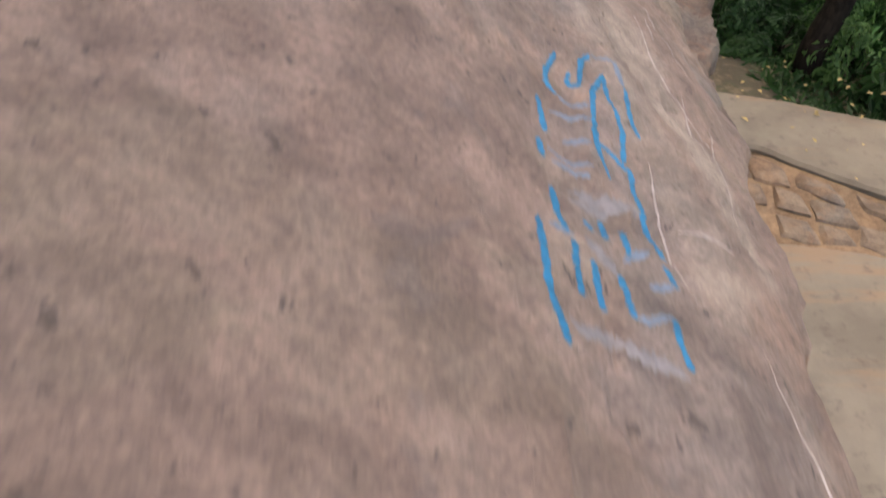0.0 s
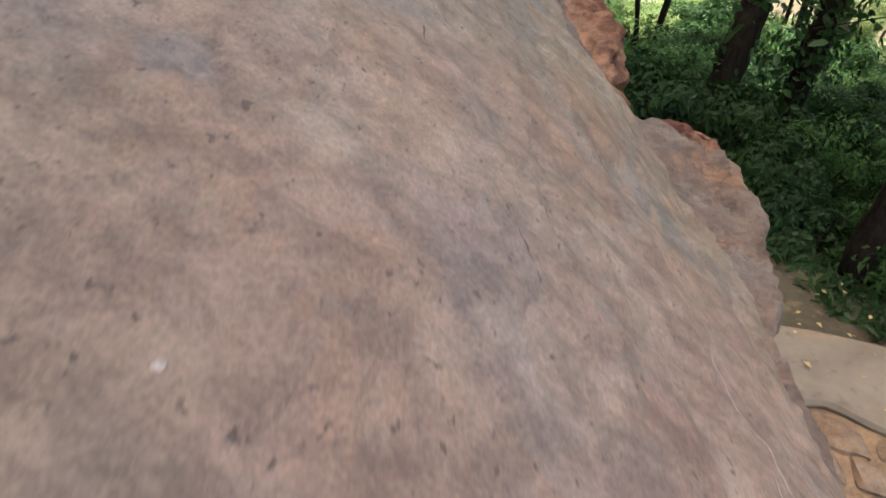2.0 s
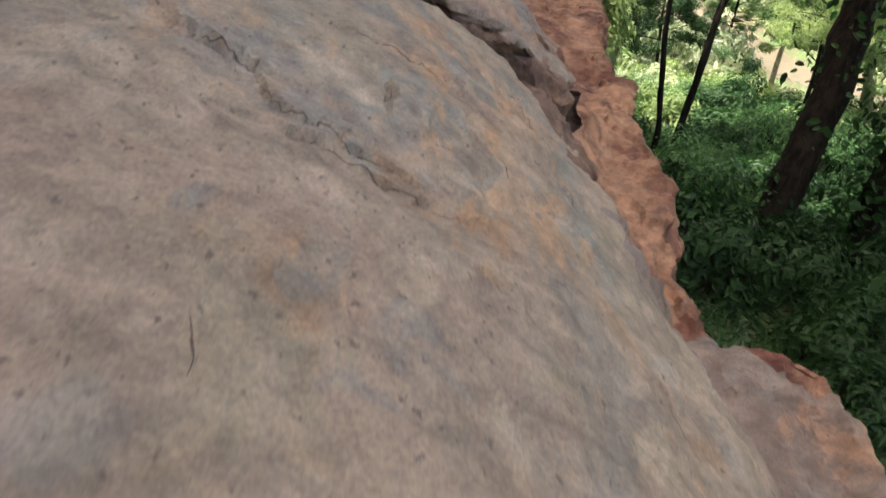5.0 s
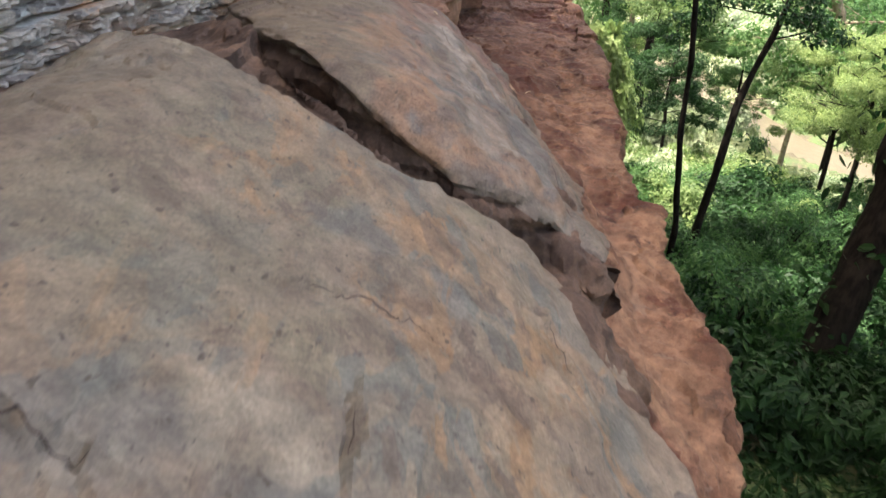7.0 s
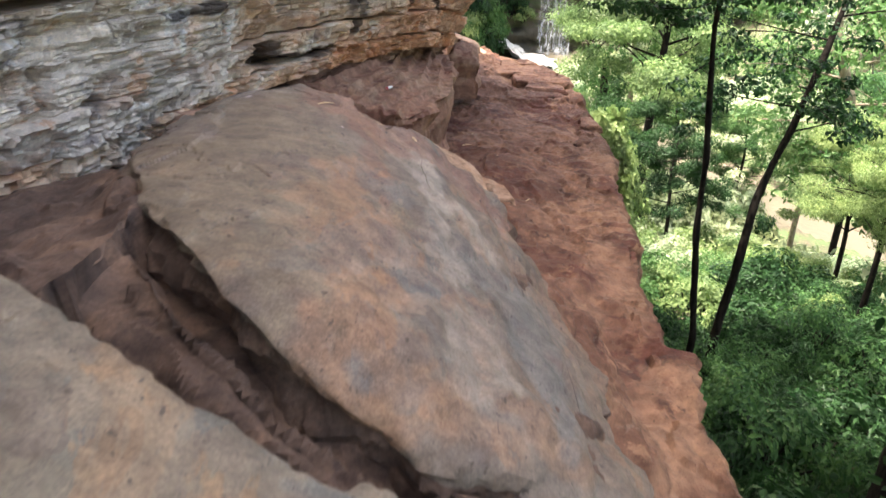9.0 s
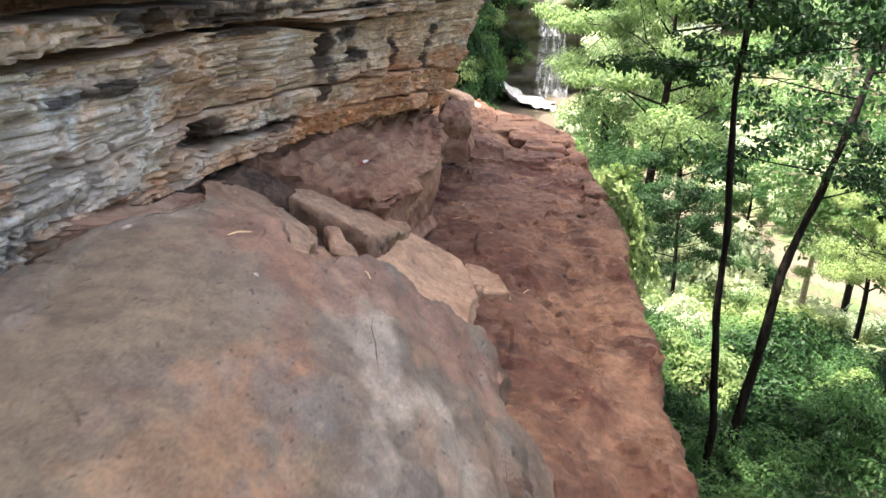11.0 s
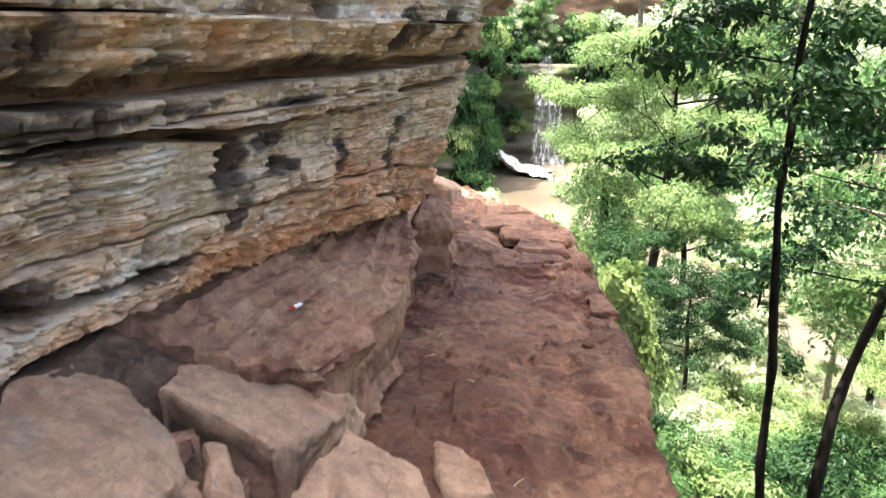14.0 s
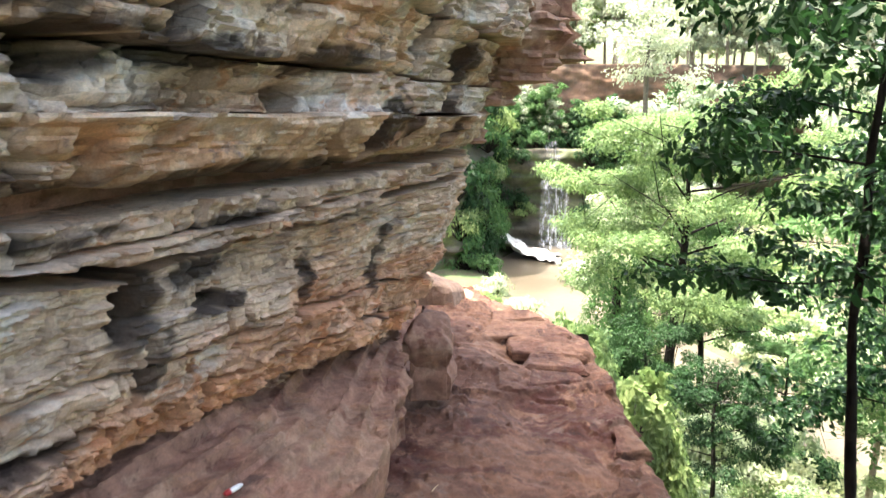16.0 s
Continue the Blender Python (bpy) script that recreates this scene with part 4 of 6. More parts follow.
    for hy, hz, ry, rz in STAINS_AND_SHADE:
        stain_shade = np.maximum(stain_shade, 0.93 * step(1.7, 0.4, ((Yc - hy) / ry) ** 2 + ((Z - hz) / rz) ** 2 - 1.1 * rag))
    grey = (0.65 + 0.35 * step(14.2, 13.2, Yc)) * step(10.05, 9.7, Z) * step(0.9, -0.5, Yc - 14.5 - 1.6 * patch) * (Z < 10.2)
    grey = np.maximum(grey, 0.85 * step(-0.15, 0.35, patch + 0.2 * rag) * (Z > 10.6))
    red = 0.85 * step(0.1, -0.1, Z - np.interp(Yc, [12, 14.5, 15.5, 18, 20], [8.75, 8.85, 9.2, 9.3, 9.3]) - 0.22 * patch)
    for mask, value in (("stain_shade", stain_shade), ("greyness", grey), ("redness", red)):
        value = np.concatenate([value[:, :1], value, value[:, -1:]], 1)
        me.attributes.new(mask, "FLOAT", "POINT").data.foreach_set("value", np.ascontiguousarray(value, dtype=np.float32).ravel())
    return crisp(me, 34)


def foot(y):
    return np.interp(y, [8, 12, 15, 17, 18.2, 19.7, 21], [8.75, 8.75, 8.78, 8.66, 8.55, 8.3, 8.1])


def wedge(y):
    return np.interp(y, [10, 14.6, 15.3, 16.5, 18.2, 21], [10.02, 10.015, 9.90, 9.93, 10.0, 10.0])


def out_main(y):
    return np.interp(y, [10, 14, 17, 20.5], [0.0, 0.0, 0.02, 0.05])


cliff = thing("cliff", (-1.0, 16.0, 8.7), "overhanging layered sandstone cliff, grey, ochre and red-brown beds with dark gaps", "cliff", kind="structure")
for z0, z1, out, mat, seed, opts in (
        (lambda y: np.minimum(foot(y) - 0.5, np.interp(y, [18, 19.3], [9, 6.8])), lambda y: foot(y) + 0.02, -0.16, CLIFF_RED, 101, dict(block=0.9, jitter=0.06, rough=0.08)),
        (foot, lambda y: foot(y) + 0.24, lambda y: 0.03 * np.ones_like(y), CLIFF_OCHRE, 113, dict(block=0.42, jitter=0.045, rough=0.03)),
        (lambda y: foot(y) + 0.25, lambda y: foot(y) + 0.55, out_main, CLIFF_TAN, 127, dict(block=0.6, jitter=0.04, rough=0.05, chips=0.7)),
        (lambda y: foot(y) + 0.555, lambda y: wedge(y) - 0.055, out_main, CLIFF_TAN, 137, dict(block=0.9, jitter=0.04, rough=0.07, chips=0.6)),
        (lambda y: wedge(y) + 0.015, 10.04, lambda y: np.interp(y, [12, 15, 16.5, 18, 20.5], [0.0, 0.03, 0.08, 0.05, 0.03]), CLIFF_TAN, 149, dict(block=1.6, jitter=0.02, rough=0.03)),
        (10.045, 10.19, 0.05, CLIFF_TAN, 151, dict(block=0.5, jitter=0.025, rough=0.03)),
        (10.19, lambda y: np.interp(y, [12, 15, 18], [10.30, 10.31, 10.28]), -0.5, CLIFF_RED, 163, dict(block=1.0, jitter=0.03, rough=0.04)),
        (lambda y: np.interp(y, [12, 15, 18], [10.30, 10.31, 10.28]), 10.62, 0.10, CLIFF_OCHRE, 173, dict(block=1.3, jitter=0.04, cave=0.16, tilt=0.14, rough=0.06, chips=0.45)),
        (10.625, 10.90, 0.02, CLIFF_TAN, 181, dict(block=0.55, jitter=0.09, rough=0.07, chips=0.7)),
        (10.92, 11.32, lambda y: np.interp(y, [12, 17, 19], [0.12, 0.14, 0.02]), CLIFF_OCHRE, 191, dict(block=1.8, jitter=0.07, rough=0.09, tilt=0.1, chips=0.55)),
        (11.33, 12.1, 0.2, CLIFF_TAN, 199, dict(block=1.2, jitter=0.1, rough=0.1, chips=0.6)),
        # beds from here up are unseen, stacked to block the sun
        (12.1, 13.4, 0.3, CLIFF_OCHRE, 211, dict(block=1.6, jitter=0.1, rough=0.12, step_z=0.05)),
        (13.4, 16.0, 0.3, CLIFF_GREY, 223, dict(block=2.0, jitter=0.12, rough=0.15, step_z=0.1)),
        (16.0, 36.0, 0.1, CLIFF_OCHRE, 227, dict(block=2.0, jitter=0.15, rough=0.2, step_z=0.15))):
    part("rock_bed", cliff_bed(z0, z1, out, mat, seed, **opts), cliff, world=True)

# body of the cliff behind its face, and its unseen top, raised to cast shade
back = CLIFF_XY - CLIFF_OUT * 0.5
hh = np.linspace(2.0, 36.0, 12)
P = np.zeros((len(back), 14, 3))
P[:, :12, :2] = back[:, None] + CLIFF_OUT[:, None] * np.where(hh < 11.6, np.maximum(0.35 * (hh - 9.2), -0.4), 0.84 - 0.03 * (hh - 11.6))[None, :, None]
P[:, :12, 2] = np.minimum(hh[None], np.interp(back[:, 1], SHADE_TOP_Y, SHADE_TOP_Z)[:, None])
P[:, 12] = P[:, 11] + np.array([-14, 0, 1.0])
P[:, 13] = P[:, 11] + np.array([-60, 0, 2.0])
part("rock_body", sheet("rock_body", P, CLIFF_RED), cliff, world=True)
for i, (x0, x1, y0, y1, z0, z1, mat) in enumerate((
        (-0.5, 0.98, 19.75, 21.6, 10.72, 10.98, CLIFF_RED), (-0.5, 1.38, 19.85, 21.7, 10.98, 11.22, CLIFF_RED), (-0.5, 1.62, 19.75, 21.9, 11.22, 11.66, CLIFF_RED),
        (-0.5, 1.72, 19.7, 22.0, 11.67, 12.6, CLIFF_RED), (-0.5, 0.62, 19.9, 21.5, 10.3, 10.72, CLIFF_RED))):
    part("overhanging_block", rock_patch(
        "overhanging_block", [(x0, y0), (x1 - 0.25, y0 + 0.05), (x1, y0 + 0.3)], [(x0, y1), (x1 - 0.2, y1)], [(x0, y0), (x0, y1)], [(x1, y0 + 0.3), (x1 + 0.04, y0 + 0.9), (x1 - 0.2, y1)],
        lambda X, Y, z=z1: z + 0 * X, z0, mat, cell=0.03, ragged=0.08, edge=0.06, amp=0.07, freq=2.4, fine=0.014, seed=300 + 9 * i, bedding=0.09), cliff, "jutting block under the cliff's overhang", True)


# ---- boulders and rubble ----
def boulder(corners, thick, seed, label, material=None, category="boulder", cell=0.02, edge=0.04, amp=0.015, group="fallen rubble", name="boulder"):
    """A fallen block: four top corners (x, y, z), going round, and its thickness."""
    c = np.array(corners, float)
    p = [tuple(q[:2]) for q in c]
    return outlined_boulder([p[0], p[1]], [p[3], p[2]], [p[0], p[3]], [p[1], p[2]], c, thick, seed, label, material, category, cell, edge, amp, group, name)


def outlined_boulder(south, north, west, east, plane, thick, seed, label, material=None, category="boulder", cell=0.02, edge=0.04, amp=0.015, group="fallen rubble", name="boulder", ragged=0.05, under=0.0, flake=0.012):
    """A fallen block with a many-cornered top, which lies in the plane through the given points."""
    c = np.array(plane, float)
    k = np.linalg.lstsq(np.stack([np.ones(len(c)), c[:, 0], c[:, 1]], 1), c[:, 2], rcond=None)[0]
    me = rock_patch(name, south, north, west, east, lambda X, Y: k[0] + k[1] * X + k[2] * Y, float(c[:, 2].min() - thick), material or BOULDER,
                    cell=cell, ragged=ragged, edge=edge, amp=amp, freq=2.5, fine=0.005, flake=flake, seed=seed, bedding=0.025, skirt=12, under=under)
    return tagged(new(name, me), label, category, group)


outlined_boulder([(-1.74, 13.12), (-1.58, 12.78), (-1.42, 12.54), (-1.21, 12.5)], [(-1.87, 14.36), (-1.55, 14.31), (-1.2, 13.98), (-1.0, 13.69)], [(-1.74, 13.12), (-1.9, 13.79), (-1.87, 14.36)], [(-1.21, 12.5), (-1.06, 13.01), (-1.0, 13.69)],
                 [(-1.9, 14.44, 8.65), (-0.99, 13.67, 8.39), (-1.75, 13.16, 8.91), (-1.33, 12.6, 8.75)], 0.4, 501, "big flat-topped pinkish sandstone boulder fallen at the cliff foot", cell=0.015, edge=0.03, amp=0.022, ragged=0.04, under=0.06, flake=0.02)
outlined_boulder([(-1.34, 14.23), (-0.96, 14.14), (-0.62, 14.04)], [(-1.36, 14.61), (-1.02, 15.07), (-0.75, 15.13), (-0.35, 15.35)], [(-1.34, 14.23), (-1.36, 14.61)], [(-0.62, 14.04), (-0.37, 14.92), (-0.35, 15.35)],
                 [(-1.34, 14.25, 8.57), (-0.35, 15.35, 7.91), (-0.64, 13.95, 8.30)], 0.34, 512, "long tilted sandstone block with a shaded red side", cell=0.015, edge=0.025, amp=0.02, ragged=0.035, under=0.08, flake=0.02)
outlined_boulder([(-0.67, 12.8), (-0.41, 12.84), (-0.1, 12.85), (0.13, 12.52)], [(-0.26, 14.53), (0.0, 14.52), (0.19, 14.48), (0.31, 14.07)], [(-0.67, 12.8), (-0.5, 13.47), (-0.26, 14.53)], [(0.13, 12.52), (0.23, 13.17), (0.31, 14.07)],
                 [(-0.66, 12.76, 8.48), (0.31, 13.92, 7.9), (-0.27, 14.58, 8.1), (0.13, 12.9, 7.97)], 0.22, 523, "broad tilted sandstone slab lying on the rubble", cell=0.015, edge=0.03, amp=0.022, ragged=0.04, under=0.05, flake=0.022)
boulder([(0.29, 14.96, 7.32), (0.72, 15.02, 7.28), (0.61, 15.38, 7.3), (0.28, 15.6, 7.34)], 0.35, 534, "small grey-brown block beside the fallen slab", edge=0.03)
boulder([(-0.85, 13.6, 8.33), (-0.71, 13.53, 8.33), (-0.88, 13.92, 8.4), (-1.0, 13.94, 8.42)], 0.3, 545, "small wedged brown stone between boulders", edge=0.02, cell=0.015)
boulder([(-1.07, 13.6, 8.3), (-0.75, 13.29, 8.26), (-0.71, 13.51, 8.28), (-1.0, 13.74, 8.33)], 0.3, 556, "small brown stone in the rubble", edge=0.02, cell=0.015)
boulder([(-1.2, 13.08, 8.27), (-0.92, 12.76, 8.22), (-0.81, 13.15, 8.2), (-1.06, 13.37, 8.28)], 0.4, 567, "broken purple-brown stone in the rubble", CLIFF_RED, edge=0.025)
boulder([(-1.15, 13.21, 8.22), (-0.84, 13.2, 8.2), (-0.82, 13.43, 8.24), (-1.09, 13.5, 8.26)], 0.3, 571, "reddish broken stone in the rubble", LEDGE, edge=0.025)
boulder([(-2.35, 12.3, 9.0), (-1.98, 12.45, 8.96), (-1.95, 12.95, 8.9), (-2.3, 12.9, 8.95)], 0.35, 600, "pinkish stone wedged under the cliff", CLIFF_RED)
boulder([(-2.2, 13.1, 8.84), (-1.85, 13.15, 8.78), (-1.8, 13.6, 8.75), (-2.1, 13.6, 8.82)], 0.3, 611, "pinkish stone wedged under the cliff", CLIFF_RED)
boulder([(-0.06, 19.75, 8.3), (0.34, 19.8, 8.12), (0.42, 20.35, 8.26), (0.0, 20.5, 8.45)], 0.75, 622, "squat reddish boulder standing on the ledge", BENCH_ROCK, group="ledge boulders", edge=0.13, amp=0.05)
boulder([(-0.2, 23.6, 7.95), (0.42, 23.7, 7.75), (0.62, 24.5, 7.6), (-0.1, 24.6, 7.9)], 0.9, 633, "pale pinkish boulder at the ledge's end", BOULDER, group="ledge boulders", edge=0.14)
boulder([(0.15, 24.7, 7.5), (0.8, 24.6, 7.3), (0.85, 25.2, 7.3), (0.2, 25.3, 7.5)], 0.6, 644, "pale pinkish boulder at the ledge's end", BOULDER, group="ledge boulders", edge=0.12)
plate_gen = np.random.default_rng(17)
for i, (x0, y0, w, l, z, h) in enumerate(((0.95, 20.7, 0.6, 0.42, 7.13, 0.08), (1.3, 20.95, 0.95, 0.75, 7.17, 0.07), (1.45, 21.3, 0.9, 0.9, 7.23, 0.06), (1.15, 21.7, 1.2, 0.9, 7.28, 0.07), (0.85, 22.4, 1.35, 0.9, 7.32, 0.07),
                                          (1.0, 23.1, 1.0, 0.7, 7.36, 0.07), (2.1, 19.1, 0.4, 0.7, 7.06, 0.07), (2.0, 18.3, 0.3, 0.4, 7.04, 0.05))):
    j = plate_gen.uniform(-0.16, 0.16, 8) * min(w, 0.9)
    boulder([(x0 + j[0], y0 + j[1], z), (x0 + w + j[2], y0 + 0.15 + j[3], z - 0.02), (x0 + 0.85 * w + j[4], y0 + l + j[5], z + 0.02), (x0 + 0.12 + j[6], y0 + 0.85 * l + j[7], z + 0.03)], h + 0.06, 660 + 11 * i,
            "thin red rock plate layered on the ledge", LEDGE, "rock plate", group="rock plates", edge=0.035, name="rock_plate")
for i in range(38):
    x = plate_gen.uniform(-1.25, -0.35)
    y = plate_gen.uniform(12.3, 14.2)
    r = plate_gen.uniform(0.05, 0.16)
    z = float(bed_top(np.array(x), np.array(y))) + 0.9 * r
    a = plate_gen.uniform(0, 6.28) + np.array([0, 1.4, 3.1, 4.8]) + plate_gen.uniform(-0.25, 0.25, 4)
    boulder([(x + r * math.cos(t), y + r * math.sin(t), z + plate_gen.uniform(-0.3, 0.3) * r) for t in a], 1.3 * r, 800 + 7 * i, "small broken red-brown stone in the rubble", (CLIFF_RED, BOULDER)[i % 2], "stone", cell=0.02, edge=0.02, amp=0.008, name="stone")

# ---- trees and shrubs ----
rng = np.random.default_rng(7)


def tube(points, radii, sides=10, wobble=0.0, seed=0, fine=7):
    p = np.array(points, float)
    n = fine * (len(p) - 1) + 1
    t = np.linspace(0, len(p) - 1, n)
    c = np.stack([np.interp(t, np.arange(len(p)), p[:, k]) for k in range(3)], -1)
    for _ in range(3):
        c[1:-1] = (c[:-2] + 2 * c[1:-1] + c[2:]) / 4
    r = np.interp(t, np.arange(len(p)), radii)
    d = np.gradient(c, axis=0)
    d /= np.linalg.norm(d, axis=1, keepdims=True) + 1e-9
    a = np.cross(d, np.array([0.31, 0.93, 0.2]))
    a /= np.linalg.norm(a, axis=1, keepdims=True) + 1e-9
    b = np.cross(d, a)
    g = np.linspace(0, 2 * math.pi, sides, endpoint=False)
    ring = a[:, None] * np.cos(g)[None, :, None] + b[:, None] * np.sin(g)[None, :, None]
    P = c[:, None] + ring * r[:, None, None]
    if wobble:
        P = P + ring * (wobble * fbm(P * 3, 3, seed))[..., None]
    quads = []
    for i in range(n - 1):
        for j in range(sides):
            k = (j + 1) % sides
            quads.append((i * sides + j, i * sides + k, (i + 1) * sides + k, (i + 1) * sides + j))
    return P.reshape(-1, 3), np.array(quads)


def joined(pieces):
    cos, qs, n = [], [], 0
    for co, q in pieces:
        cos.append(co)
        qs.append(q + n)
        n += len(co)
    return np.concatenate(cos), np.concatenate(qs)


def leaves(centres, size, gen, droop=0.3, narrow=0.45, flat=0.78, oval=False, facing=None):
    """One folded leaf at each centre, kite-shaped or oval; facing: the ways that their upper sides look."""
    n = len(centres)
    az = gen.uniform(0, 2 * math.pi, n)
    el = gen.normal(-droop, 0.34, n)
    d = np.stack([np.cos(az) * np.cos(el), np.sin(az) * np.cos(el), np.sin(el)], -1)
    up = np.array([0, 0, 1.0]) + gen.normal(0, 1 - flat, (n, 3))
    if facing is not None:
        up = facing + gen.normal(0, 0.33, (n, 3))
        up /= np.linalg.norm(up, axis=1, keepdims=True) + 1e-9
        d = gen.normal(0, 1, (n, 3)) - np.array([0, 0, droop])
        d -= up * np.sum(d * up, 1, keepdims=True)
        d /= np.linalg.norm(d, axis=1, keepdims=True) + 1e-9
    s = np.cross(d, up)
    s /= np.linalg.norm(s, axis=1, keepdims=True) + 1e-9
    nn = np.cross(s, d)
    L = size * gen.uniform(0.6, 1.3, n)[:, None]
    W = L * narrow
    tip = centres + d * L - np.array([0, 0, 1]) * L * 0.12
    mid = centres + d * L * 0.45
    if oval:
        a, b = centres + d * L * 0.25, centres + d * L * 0.66 - np.array([0, 0, 1]) * L * 0.05
        co = np.stack([centres, a + s * W * 0.46 + nn * W * 0.12, b + s * W * 0.44 + nn * W * 0.1, tip, b - s * W * 0.44 + nn * W * 0.1, a - s * W * 0.46 + nn * W * 0.12], 1).reshape(-1, 3)
        k = 6 * np.arange(n)[:, None]
        return co, np.concatenate([k + np.array([[0, 1, 2, 3]]), k + np.array([[0, 3, 4, 5]])])
    co = np.stack([centres, mid + s * W * 0.5 + nn * W * 0.12, tip, mid - s * W * 0.5 + nn * W * 0.12], 1).reshape(-1, 3)
    return co, np.arange(4 * n).reshape(-1, 4)


def sprays(tips, count, spread, gen, flat=0.45):
    """Points in loose, flattened sprays round the tips, and the ways outward from each spray."""
    out, ways = [], []
    for p in tips:
        m = max(3, int(count * gen.uniform(0.5, 1.5)))
        g = gen.normal(0, 1, (m, 3))
        g *= (gen.uniform(0.5, 1.25, (m, 1)) * 1.5 + 0.15 * np.abs(gen.normal(0, 1, (m, 1)))) / np.linalg.norm(g, axis=1, keepdims=True)
        w = g + np.array([0, 0, 0.9])
        ways.append(w / np.linalg.norm(w, axis=1, keepdims=True))
        g = g * spread * gen.uniform(0.6, 1.3)
        g[:, 2] *= flat
        out.append(p + g)
    return np.concatenate(out), np.concatenate(ways)


def limbs_and_tips(trunk, start, count, reach, rise, gen, radius, twigs=5):
    """Limbs off the upper trunk, forked once: their tubes, and the tips where the leaves hang."""
    tr = np.array(trunk, float)
    tubes, tips = [], []
    for i in range(count):
        t = start + (1 - start) * (i + gen.uniform(0, 1)) / count
        f = t * (len(tr) - 1)
        k = min(int(f), len(tr) - 2)
        p0 = tr[k] + (tr[k + 1] - tr[k]) * (f - k)
        az = 2.4 * i + gen.uniform(-0.5, 0.5)
        r = reach * gen.uniform(0.55, 1.15) * (1.1 - 0.55 * max(0, t - 0.6))
        way = np.array([math.cos(az), math.sin(az), rise * gen.uniform(0.2, 1.4)])
        p1 = p0 + way * r * 0.5 + gen.normal(0, 0.10 * reach, 3)
        p2 = p0 + way * r + np.array([0, 0, -0.12 * r]) + gen.normal(0, 0.08 * reach, 3)
        w = radius * 0.3 * (1 - 0.5 * t)
        tubes.append(tube([p0, p1, p2], [w, w * 0.6, w * 0.2], 4, fine=3))
        for j in range(twigs):
            s = gen.uniform(0.35, 1.0)
            b = p0 + (p2 - p0) * s
            q = b + gen.normal(0, 0.28 * r, 3) * np.array([1, 1, 0.85])
            tubes.append(tube([b, (b + q) / 2 + gen.normal(0, 0.03, 3), q], [w * 0.35, w * 0.25, w * 0.1], 3, fine=1))
            tips.append(q)
            tips.append((b + q) / 2)
        tips.append(p2)
    return tubes, np.array(tips)


def tree(trunk, radii, label, seed, bark, leaf, limbs=14, start=0.45, reach=1.6, rise=0.5, per_tip=30, spread=0.22, size=0.09, extra=None, vines=0, name="tree", group="", twigs=5, droop=0.3, flat=0.45):
    gen = np.random.default_rng(seed)
    base = np.array(trunk[0], float)
    ob = thing(name, tuple(base), label, "tree", group)
    bends = 3 * len(trunk) - 2
    rel = run([tuple(np.array(p, float) - base) for p in trunk], np.linspace(0, 1, bends))
    rel[1:-1] += gen.normal(0, min(0.45 * radii[0], 0.035), (bends - 2, 3)) * np.array([1, 1, 0.2])
    rel = [tuple(p) for p in rel]
    radii = list(np.interp(np.linspace(0, 1, bends), np.linspace(0, 1, len(radii)), radii))
    tubes, tips = limbs_and_tips(rel, start, limbs, reach, rise, gen, radii[0], twigs)
    co, q = tube(rel, radii, 12, 0.12 * radii[0], seed)
    part("trunk", raw_mesh("trunk", co, q, bark), ob)
    for line, rad in (extra or []):
        tubes.append(tube([tuple(np.array(p, float) - base) for p in line], rad, 7))
    co, q = joined(tubes)
    part("branching", raw_mesh("branching", co, q, bark), ob)
    c, w = sprays(tips, per_tip, spread, gen, flat)
    if vines:
        t = gen.uniform(0.05, 0.85, vines)
        g = gen.normal(0, 1, (vines, 3)) * np.array([0.28, 0.28, 0.2])
        c, w = np.concatenate([c, run(rel, t) + g]), np.concatenate([w, g / np.linalg.norm(g, axis=1, keepdims=True)])
    co, q = leaves(c, size, gen, droop, 0.52, oval=True, facing=w)
    part("crown", raw_mesh("crown", co, q, leaf, False), ob)
    return ob


# slender pair on the slope below the ledge
tree([(4.35, 18.0, 1.6), (4.3, 17.95, 3.6), (3.9, 17.85, 7.35), (3.75, 17.8, 9.6), (3.8, 17.9, 10.6), (4.0, 18.1, 12.3), (4.1, 18.2, 13.6)], [0.068, 0.062, 0.054, 0.046, 0.04, 0.028, 0.014],
     "slender dark tree with a sparse leafy crown beside the ledge", 71, BARK_DARK, LEAF_DEEP, limbs=18, start=0.62, reach=2.1, rise=0.3, per_tip=60, spread=0.2, size=0.1, group="slope trees", droop=0.35, flat=0.3)
tree([(5.0, 18.55, 1.8), (5.02, 18.6, 3.6), (5.25, 18.7, 5.3), (6.05, 19.3, 7.7), (6.7, 19.6, 9.6), (7.3, 19.9, 11.5), (7.7, 20.1, 13.5)], [0.088, 0.08, 0.07, 0.058, 0.046, 0.032, 0.018],
     "slender dark leaning tree on the slope below the ledge", 72, BARK_DARK, LEAF_DEEP, limbs=18, start=0.42, reach=2.1, rise=0.3, per_tip=60, spread=0.21, size=0.1, group="slope trees", flat=0.3)
tree([(4.15, 12.0, 3.6), (4.3, 12.2, 5.0), (4.75, 12.7, 7.0), (5.3, 13.3, 9.2), (6.0, 13.9, 12.5), (6.4, 14.2, 15.5)], [0.27, 0.235, 0.21, 0.19, 0.15, 0.08],
     "thick dark leaning tree trunk wrapped in creepers", 73, BARK_DARK, LEAF_DEEP, limbs=18, start=0.62, reach=2.4, rise=0.35, per_tip=40, spread=0.45, size=0.14, vines=900, group="slope trees",
     extra=[([(5.35, 13.3, 9.2), (5.0, 13.9, 9.35), (4.75, 14.6, 9.9), (4.3, 15.0, 11.0)], [0.07, 0.06, 0.05, 0.03])])
